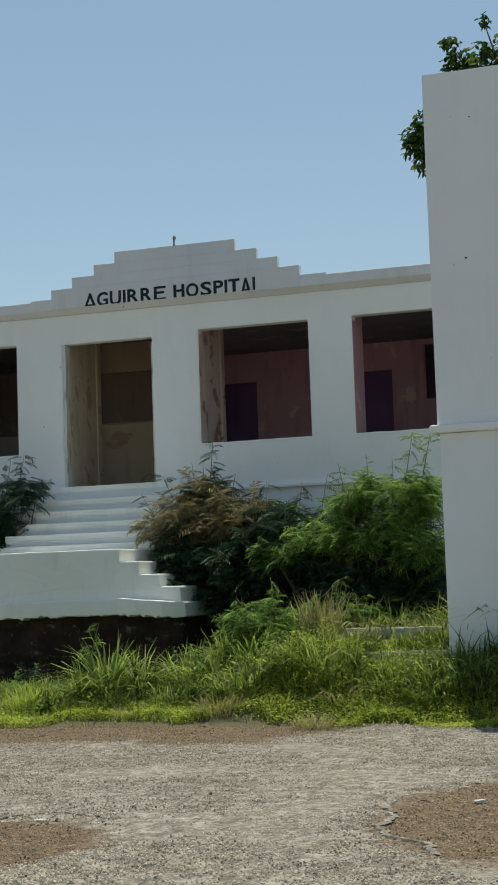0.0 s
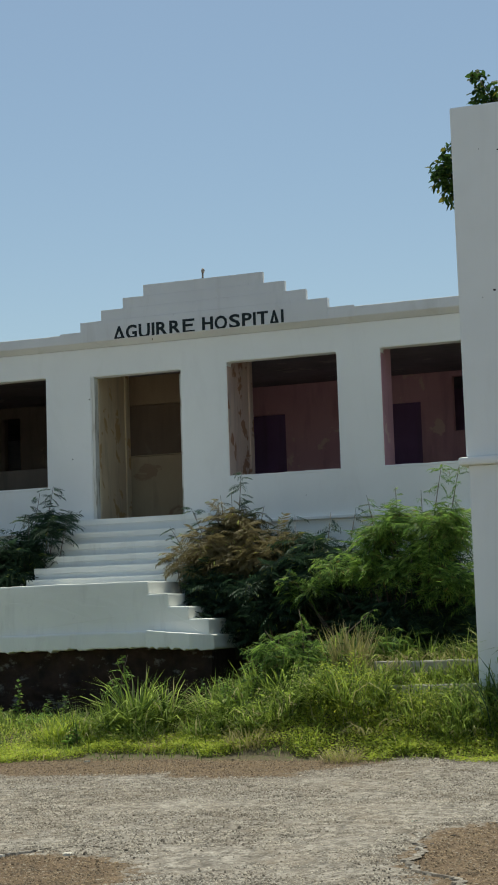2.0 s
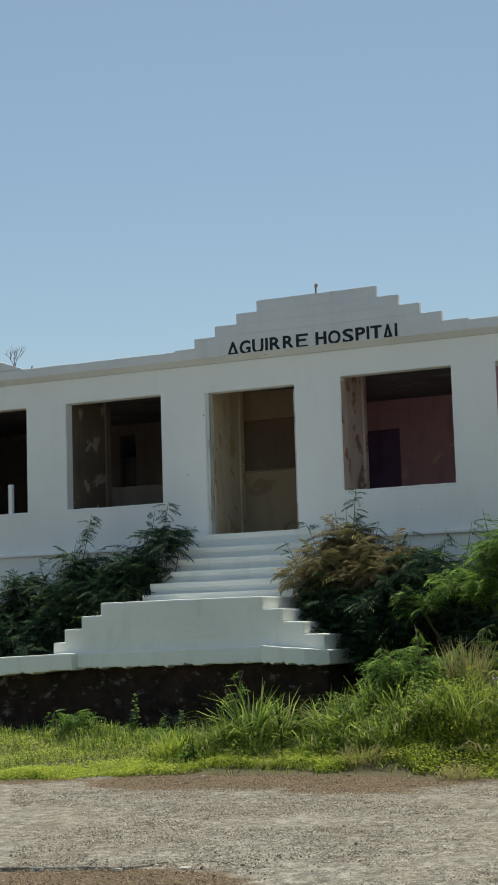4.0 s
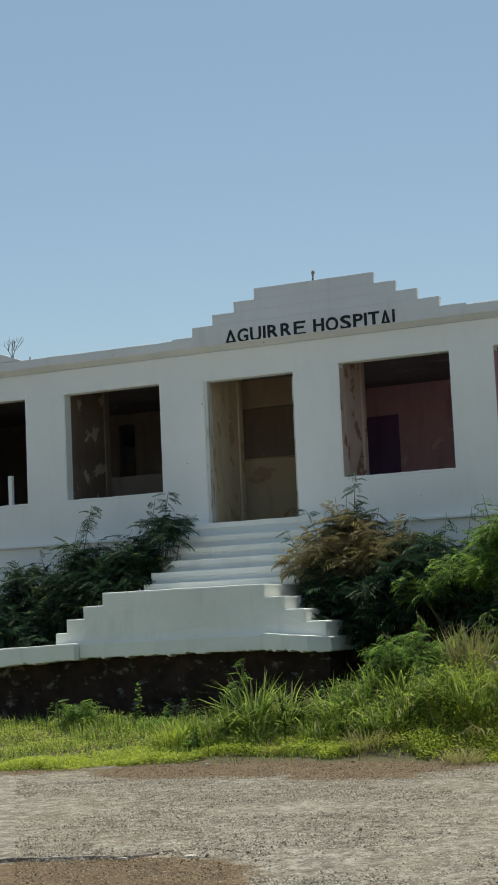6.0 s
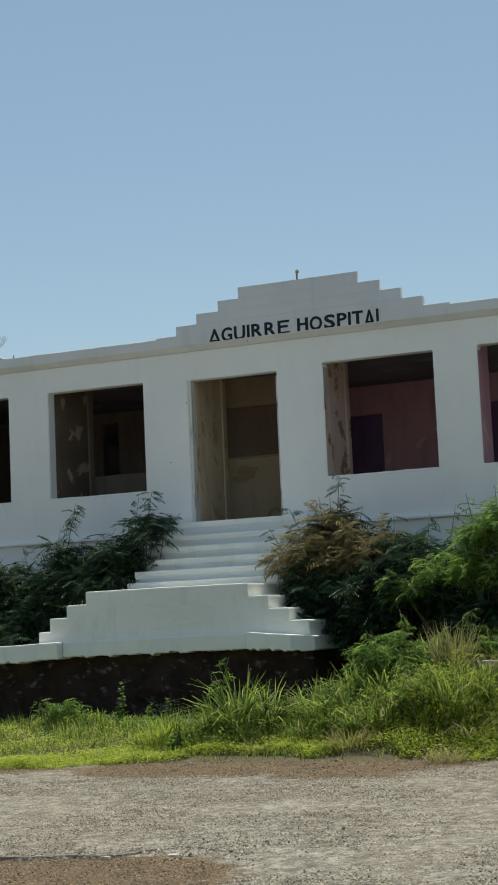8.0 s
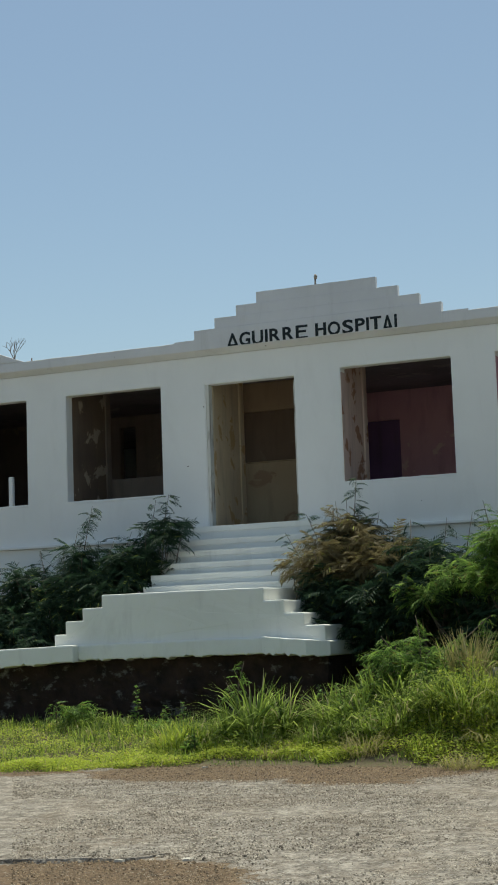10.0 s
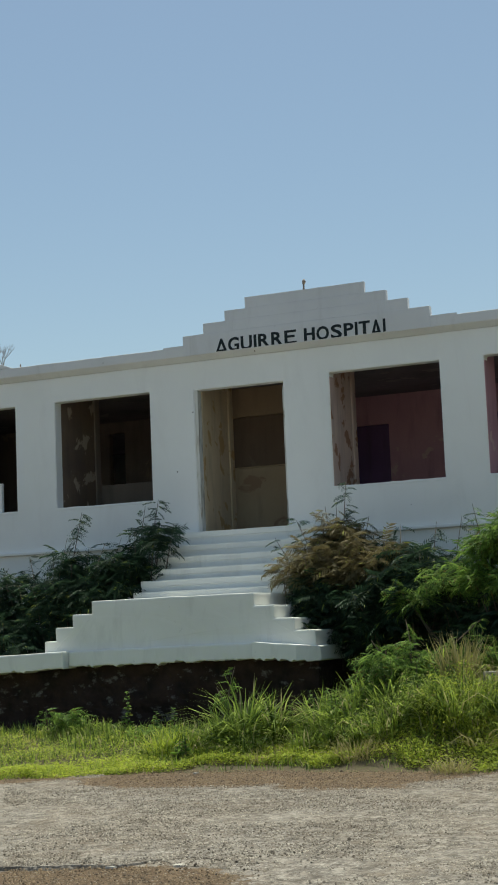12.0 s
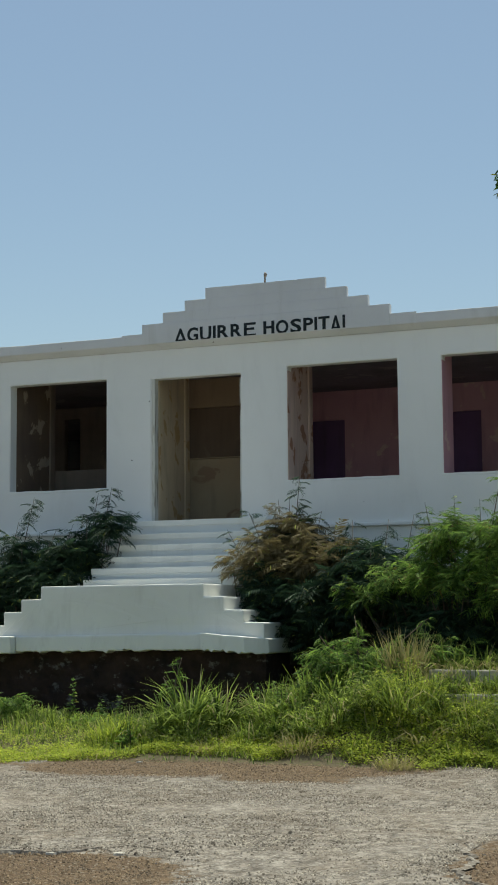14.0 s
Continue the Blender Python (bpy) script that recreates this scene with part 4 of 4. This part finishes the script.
def weed_mound(x, y, rx, ry, tall, count, material, label, seed, hollow=0.0, size=0.075):
    """A rounded, uneven heap of small-leaved weeds and fine grass; hollow: how far its front overhangs."""
    rng = np.random.default_rng(seed)
    root = thing("weed_mound", (x, y, ground_z(x, y)), label, "weeds", "weed mounds")
    a, r = rng.uniform(0, 2 * math.pi, count), np.sqrt(rng.uniform(0, 1, count))
    px, py = x + rx * r * np.cos(a), y + ry * r * np.sin(a)
    lump = np.array([1 + 0.75 * noise.noise(Vector((u * 3.4, w * 3.4, seed))) + 0.45 * noise.noise(Vector((u * 9, w * 9, seed))) for u, w in zip(px, py)])
    z0 = np.array([ground_z(u, w) for u, w in zip(px, py)])
    front = np.clip(-np.sin(a), 0, 1) * hollow
    top = 0.86 * tall * np.clip(1 - r ** 3, 0.10 + 0.42 * front, 1) ** 0.8 * np.clip(lump, 0.3, 2)
    keep = int(count * 0.5)
    pz = z0 + top * np.clip(rng.uniform(0, 1, count) ** 0.6, 0.62 * front * r, 1)
    leafv = np.array([(0, 0, 0), (0.45, 0.15, 0.06), (1, 0, -0.12), (0.45, -0.15, 0.06)], float)
    size = size * rng.choice([0.55, 0.8, 1.3], keep, p=[0.4, 0.4, 0.2])
    v, f = spread(leafv, np.array([(0, 1, 2, 3)]), np.stack([px, py, pz], -1)[:keep], turns(rng, a[:keep] + rng.normal(0, 1.0, keep), rng.uniform(-0.5, 0.9, keep), rng.normal(0, 0.6, keep)), size * rng.uniform(0.6, 1.3, keep))
    tagged(sheet("leaf_mass", v, f, material, root), "small pointed leaves", kind="stuff")
    k = int(count * (0.5 - 0.2 * hollow))
    long = (1 - 0.25 * hollow) * np.clip(top[:k], 0.06, 1) * rng.choice([0.8, 1.1, 1.6], k, p=[0.45, 0.4, 0.15])
    keep = ~((front[:k] > 0.35) & (r[:k] > 0.4) & (hollow > 0.8))
    k = int(keep.sum())
    v, f = blades(rng, np.stack([px[:len(keep)], py[:len(keep)], z0[:len(keep)]], -1)[keep], long[keep], rng.uniform(0.15, 1.5, k), 0.0062, a[:len(keep)][keep] + rng.normal(0, 1.2, k))
    tagged(sheet("grass_growth", v, f, GRASS, root), "thin grass blades growing through", kind="stuff")


for i, (x, y, rx, ry, tall, count, paint, words) in enumerate([
        (4.40, -4.30, 0.55, 0.36, 0.66, 6000, WEED, "rounded yellow-green weed mound"), (4.0, -4.1, 0.35, 0.3, 0.42, 1500, GRASS, "rounded green weed mound"),
        (5.25, -4.5, 0.50, 0.3, 0.46, 4200, WEED, "rounded yellow-green weed mound"), (5.75, -4.6, 0.38, 0.3, 0.46, 1900, GRASS, "rounded green weed mound"),
        (4.7, -3.9, 0.35, 0.2, 0.30, 1200, GRASS, "rounded green weed mound"), (3.5, -4.25, 0.65, 0.35, 0.40, 2500, GRASS, "rounded green weed mound"),
        (2.75, -4.1, 0.42, 0.32, 0.38, 1700, GRASS, "rounded green weed mound"), (3.1, -3.3, 0.5, 0.35, 0.50, 1900, FERNY, "rounded dark green weed mound"),
        # the first mound here takes the darkened leaf to stand for a shaded gap
        (2.4, -2.8, 0.45, 0.3, 0.40, 1500, FERNY_SHADED, "rounded dark green weed mound"), (4.1, -3.2, 0.4, 0.3, 0.48, 1600, FERNY, "rounded dark green weed mound"),
        (0.75, -4.35, 0.32, 0.26, 0.34, 1300, WEED, "rounded yellow-green weed mound"), (1.75, -4.25, 0.5, 0.28, 0.30, 1500, GRASS, "rounded green weed mound"), (0.2, -3.4, 0.45, 0.25, 0.22, 1000, FERNY, "rounded dark green weed mound"),
        (-1.0, -3.0, 0.9, 0.25, 0.18, 1300, GRASS, "rounded green weed mound"), (6.4, -4.5, 0.45, 0.3, 0.4, 1500, FERNY, "rounded dark green weed mound"), (5.6, -3.75, 0.3, 0.2, 0.3, 900, WEED, "rounded yellow-green weed mound")]):
    weed_mound(x, y, rx, ry, tall, count, paint, words, 120 + i, 1.0 if paint is WEED and tall > 0.4 else 0.45, 0.036 if paint is WEED else 0.07)


def make_verge():
    """Short turf and creeping weeds from the road's edge to the foundation."""
    rng = np.random.default_rng(90)
    n = 46000
    x, y = rng.uniform(-5.5, 8.5, n), rng.uniform(-6.9, -2.3, n)
    edge = np.array([verge(a) for a in x])
    thick = np.array([noise.noise(Vector((a * 1.1, b * 1.1, 21))) for a, b in zip(x, y)])
    keep = (y > edge - 0.22 + 0.4 * thick) & (rng.uniform(0, 1, n) < 0.75 + 0.6 * thick)
    keep &= ~((x < 1.95) & (y > -2.5)) & ((y > edge + 0.45) | (rng.uniform(0, 1, n) < 0.3))
    x, y, thick = x[keep], y[keep], thick[keep]
    z = np.array([ground_z(a, b) for a, b in zip(x, y)]) - 0.01
    n = len(x)
    back = np.clip((y + 5.2) / 2.5, 0, 1)
    length = (0.10 + 0.10 * np.clip(thick, -0.5, 1) + (0.10 + 0.2 * (x > 2.2)) * back) * rng.uniform(0.5, 1.3, n)
    v, f = blades(rng, np.stack([x, y, z], -1), length, rng.uniform(0.1, 1.1, n), 0.0075)
    tagged(sheet("verge_grass", v, f, GRASS), "short green turf along the road edge", "grass", kind="stuff")
    m = 170000
    x, y = rng.uniform(-5.5, 8.5, m), rng.uniform(-6.9, -3.0, m)
    edge = np.array([verge(a) for a in x])
    y[m // 2:] = edge[m // 2:] + rng.uniform(-0.2, 0.95, m - m // 2)
    thick = np.array([noise.noise(Vector((a * 1.4, b * 1.9, 33))) for a, b in zip(x, y)])
    keep = (y > edge - 0.12 + 0.7 * thick * 0.6) & (rng.uniform(0, 1, m) < 0.95 + 0.6 * thick)
    x, y, thick = x[keep], y[keep], thick[keep]
    m = len(x)
    z = np.array([ground_z(a, b) for a, b in zip(x, y)]) + rng.uniform(0.0, 0.09, m) * (1.0 + 1.2 * thick)
    leafv = np.array([(0, 0, 0), (0.5, 0.36, 0.08), (1, 0, 0.0), (0.5, -0.36, 0.08)], float)
    v, f = spread(leafv, np.array([(0, 1, 2, 3)]), np.stack([x, y, z], -1), turns(rng, rng.uniform(0, 6.3, m), rng.uniform(-0.3, 0.5, m), rng.normal(0, 0.4, m)), rng.uniform(0.014, 0.036, m))
    tagged(sheet("verge_weeds", v, f, WEED), "creeping yellow-green weeds along the road edge", "weeds", kind="stuff")


make_verge()
clumps = random.Random(77)
for i in range(34):
    x = clumps.uniform(-0.6, 6.2)
    y = verge(x) + clumps.uniform(0.1, 0.55)
    weed_mound(x, y, clumps.uniform(0.16, 0.34), clumps.uniform(0.12, 0.2), clumps.uniform(0.09, 0.17), 420, WEED, "low lime-green clump of creeping weeds", 160 + i, 0.6, 0.04)


# ---- tree behind the building ----
def make_tree():
    rng = np.random.default_rng(7)
    root = thing("tree", (6.2, 9.9, 1.0), "broad-leaved green tree rising behind the building", "tree")
    bm = bmesh.new()
    tube(bm, [(6.2, 9.9, 0.9), (6.0, 9.8, 4.0), (5.6, 9.9, 7.0), (5.2, 10, 9.4)], [0.34, 0.26, 0.2, 0.13], 10)
    part("trunk", bm, BARK, root, "grey-brown trunk", True)
    clumps = [(2.72, 10, 10.45, 0.40, 260), (3.0, 10, 10.85, 0.40, 240), (2.9, 10, 10.05, 0.34, 190), (3.5, 10, 10.5, 0.7, 420), (3.55, 10, 11.95, 0.34, 150), (4.2, 10, 11.85, 0.52, 330), (4.9, 10, 11.7, 0.7, 170),
              (4.3, 10, 10.9, 0.8, 170), (5.4, 10, 10.6, 1.0, 230), (6.4, 10, 11.3, 1.0, 230), (6.6, 9.8, 9.9, 1.0, 200), (3.42, 10, 12.38, 0.20, 34), (4.12, 10, 12.78, 0.16, 20), (4.6, 10, 12.35, 0.24, 36), (5.2, 10, 12.6, 0.4, 60), (7.6, 10, 11, 1.0, 200), (6, 10, 12.4, 0.7, 130)]
    hub = Vector((5.2, 10, 9.4))
    for x, y, z, r, count in clumps:
        tip = Vector((x, y, z))
        mid = hub.lerp(tip, 0.55) + Vector((0, rng.uniform(-0.3, 0.3), -0.15))
        part("limb", tube(bmesh.new(), [hub, mid, tip], [0.07, 0.04, 0.008], 6), BARK, root, "", True)
    leafv = np.array([(0, 0, 0), (0.30, 0.24, 0.05), (0.7, 0.20, 0.02), (1, 0, -0.12), (0.7, -0.20, 0.02), (0.30, -0.24, 0.05)], float)
    leaff = np.array([(0, 1, 2, 3), (0, 3, 4, 5)])
    spots = []
    for x, y, z, r, count in clumps:
        d = rng.normal(size=(count, 3))
        d /= np.linalg.norm(d, axis=1)[:, None]
        spots.append(np.array([x, y, z]) + d * (r * rng.uniform(0.25, 1.0, count) ** 0.6)[:, None])
    spots = np.concatenate(spots)
    n = len(spots)
    v, f = spread(leafv, leaff, spots, turns(rng, rng.uniform(0, 6.3, n), rng.uniform(-1.3, 0.3, n), rng.normal(0, 0.5, n)), rng.uniform(0.12, 0.22, n))
    sheet("crown", v, f, BROADLEAF, root, "glossy broad green leaves")


make_tree()


# ---- loose stones on the road ----
def make_stones():
    rng = np.random.default_rng(3)
    n = 125000
    y = -14.2 + 9.3 * rng.uniform(0, 1, n) ** 0.9
    x = 9.4 - (y + 21.3) * rng.uniform(0.06, 0.64, n)
    gone = np.array([bare(a, b) for a, b in zip(x, y)])
    rich = np.array([noise.noise(Vector((a * 0.8, b * 1.3, 40))) + 0.5 * noise.noise(Vector((a * 2.4, b * 3.2, 41))) + 0.6 * noise.noise(Vector((a * 5, b * 6, 42))) for a, b in zip(x, y)])
    keep = rng.uniform(0, 1, n) < np.where(gone > 0.55, 0.45, 0.58 + 0.9 * rich)
    x, y, gone = x[keep], y[keep], gone[keep] > 0.55
    n = len(x)
    size = 0.0036 + 0.0044 * rng.uniform(0, 1, n) ** 2.5 + 0.009 * rng.uniform(0, 1, n) ** 200
    cube = np.array([(-1, -1, -0.5), (1, -0.8, -0.5), (0.9, 1, -0.5), (-0.8, 0.9, -0.5), (-0.6, -0.6, 0.6), (0.7, -0.5, 0.5), (0.5, 0.6, 0.7), (-0.5, 0.5, 0.5)], float)
    cf = np.array([(4, 5, 6, 7), (0, 1, 5, 4), (1, 2, 6, 5), (2, 3, 7, 6), (3, 0, 4, 7)])
    rot = turns(rng, rng.uniform(0, 6.3, n), rng.normal(0, 0.25, n), rng.normal(0, 0.25, n))
    for name, lot, paint, words in (("gravel", ~gone, STONE, "loose grit and small stones on the asphalt"), ("earth_grit", gone, GRIT, "brown grit and crumbs on the bare earth")):
        v, f = spread(cube, cf, np.stack([x, y, np.where(gone, -0.008, 0.004) + size * 0.3], -1)[lot], rot[lot], size[lot])
        tagged(sheet(name, v, f, paint), words, "gravel", kind="stuff")


make_stones()


def fragment(name, x, y, long, wide, thick, turn, material, label, category, group, seed):
    """A broken flat piece lying on the ground."""
    rng = random.Random(seed)
    bm = bmesh.new()
    n = 7
    z = ground_z(x, y) if y > -5.2 else -0.012
    low, top = [], []
    for k in range(n):
        a = 2 * math.pi * k / n
        r = rng.uniform(0.7, 1.1)
        u, w = long * r * math.cos(a), wide * r * math.sin(a)
        px, py = x + u * math.cos(turn) - w * math.sin(turn), y + u * math.sin(turn) + w * math.cos(turn)
        low.append(bm.verts.new((px, py, z)))
        top.append(bm.verts.new((x + (px - x) * 0.86, y + (py - y) * 0.86, z + thick * rng.uniform(0.7, 1.2))))
    bm.faces.new(top)
    bm.faces.new(low[::-1])
    for k in range(n):
        bm.faces.new((low[k], low[(k + 1) % n], top[(k + 1) % n], top[k]))
    tagged(part(name, bm, material), label, category, group)


def flat(name, a, b):
    n = Nodes(name)
    return n.finish(n.mix(n.noise(14, 5), a, b), 0.85, n.noise(40), 0.4, 0.006)


TARRY, PALE, GREEN = flat("tarry_asphalt", (0.035, 0.03, 0.026), (0.09, 0.08, 0.07)), flat("pale_limestone", (0.42, 0.39, 0.33), (0.60, 0.56, 0.48)), flat("green_plastic", (0.05, 0.35, 0.24), (0.08, 0.45, 0.32))
for i in range(16):
    # ragged broken edge along the two bare patches
    rr = random.Random(200 + i)
    if i < 9:
        s = rr.uniform(2.3, 4.2)
        x, y = 7.85 + 0.98 * math.cos(s), -11.0 + 1.72 * math.sin(s)
    else:
        s = rr.uniform(0.5, 2.8)
        x, y = 4.3 + 1.18 * math.cos(s), -12.6 + 0.92 * math.sin(s)
    fragment("asphalt_fragment", x + rr.uniform(-0.06, 0.06), y + rr.uniform(-0.1, 0.1), rr.uniform(0.012, 0.03), rr.uniform(0.01, 0.025), rr.uniform(0.004, 0.009), rr.uniform(-0.5, 0.7), TARRY, "dark broken piece of asphalt at a bare patch", "rubble", "asphalt fragments", i)
for i, (x, y, long, wide, turn) in enumerate(((4.65, -11.75, 0.045, 0.05, 0.2), (4.2, -11.85, 0.05, 0.04, 0.1), (7.35, -10.6, 0.05, 0.04, 0.1), (1.7, -5.4, 0.04, 0.03, 0.4))):
    fragment("stone", x, y, long, wide, 0.045 if y > -5.3 else 0.018, turn, PALE, "pale flat stone lying on the ground", "stone", "pale stones", 20 + i)
fragment("plastic_scrap", 6.53, -9.97, 0.06, 0.03, 0.015, 0.2, GREEN, "small green plastic scrap on the asphalt", "litter", "", 60)


def asphalt_edge(points, high, ragged, seed, label):
    """The broken lip of the asphalt, standing proud of the bare earth in front of it."""
    rng = random.Random(seed)
    line = []
    for (x0, y0), (x1, y1) in zip(points, points[1:]):
        n = max(2, int(math.hypot(x1 - x0, y1 - y0) / 0.035))
        line += [(x0 + (x1 - x0) * k / n, y0 + (y1 - y0) * k / n) for k in range(n)]
    line.append(points[-1])
    bm = bmesh.new()
    rows = []
    for k, (x, y) in enumerate(line):
        xa, ya = line[max(k - 1, 0)]
        xb, yb = line[min(k + 1, len(line) - 1)]
        d = math.hypot(xb - xa, yb - ya)
        nx, ny = (yb - ya) / d, -(xb - xa) / d
        j = ragged * (noise.noise(Vector((x * 5, y * 5, seed))) + 0.6 * rng.uniform(-1, 1))
        fade = min(1.0, k / 4, (len(line) - 1 - k) / 4)
        h = 0.004 + high * fade * (0.75 + 0.7 * noise.noise(Vector((x * 9, y * 9, seed))))
        rows.append([bm.verts.new((x + nx * (j + o), y + ny * (j + o), z)) for o, z in ((-0.05, 0.0), (-0.012, h), (0.0, h * 0.9), (0.008 + 0.01 * rng.random(), -0.02))])
    for a, b in zip(rows, rows[1:]):
        for i in range(3):
            bm.faces.new((a[i], a[i + 1], b[i + 1], b[i]))
    bmesh.ops.recalc_face_normals(bm, faces=list(bm.faces))
    tagged(part("asphalt_edge", bm, ROAD), label, "asphalt edge", "asphalt edges")


asphalt_edge([(3.0, -12.15), (3.45, -12.04), (3.91, -11.9), (4.26, -11.84), (4.4, -11.6), (4.55, -11.42), (4.75, -11.47), (5.12, -11.62)], 0.008, 0.03, 1, "ragged asphalt lip along a bare earth patch")
asphalt_edge([(6.98, -9.0), (6.74, -9.49), (6.66, -10.21), (6.74, -10.93), (6.93, -11.32), (6.9, -11.71), (7.06, -12.11), (7.36, -12.33), (7.46, -12.7)], 0.006, 0.03, 2, "ragged asphalt lip along a bare earth patch")
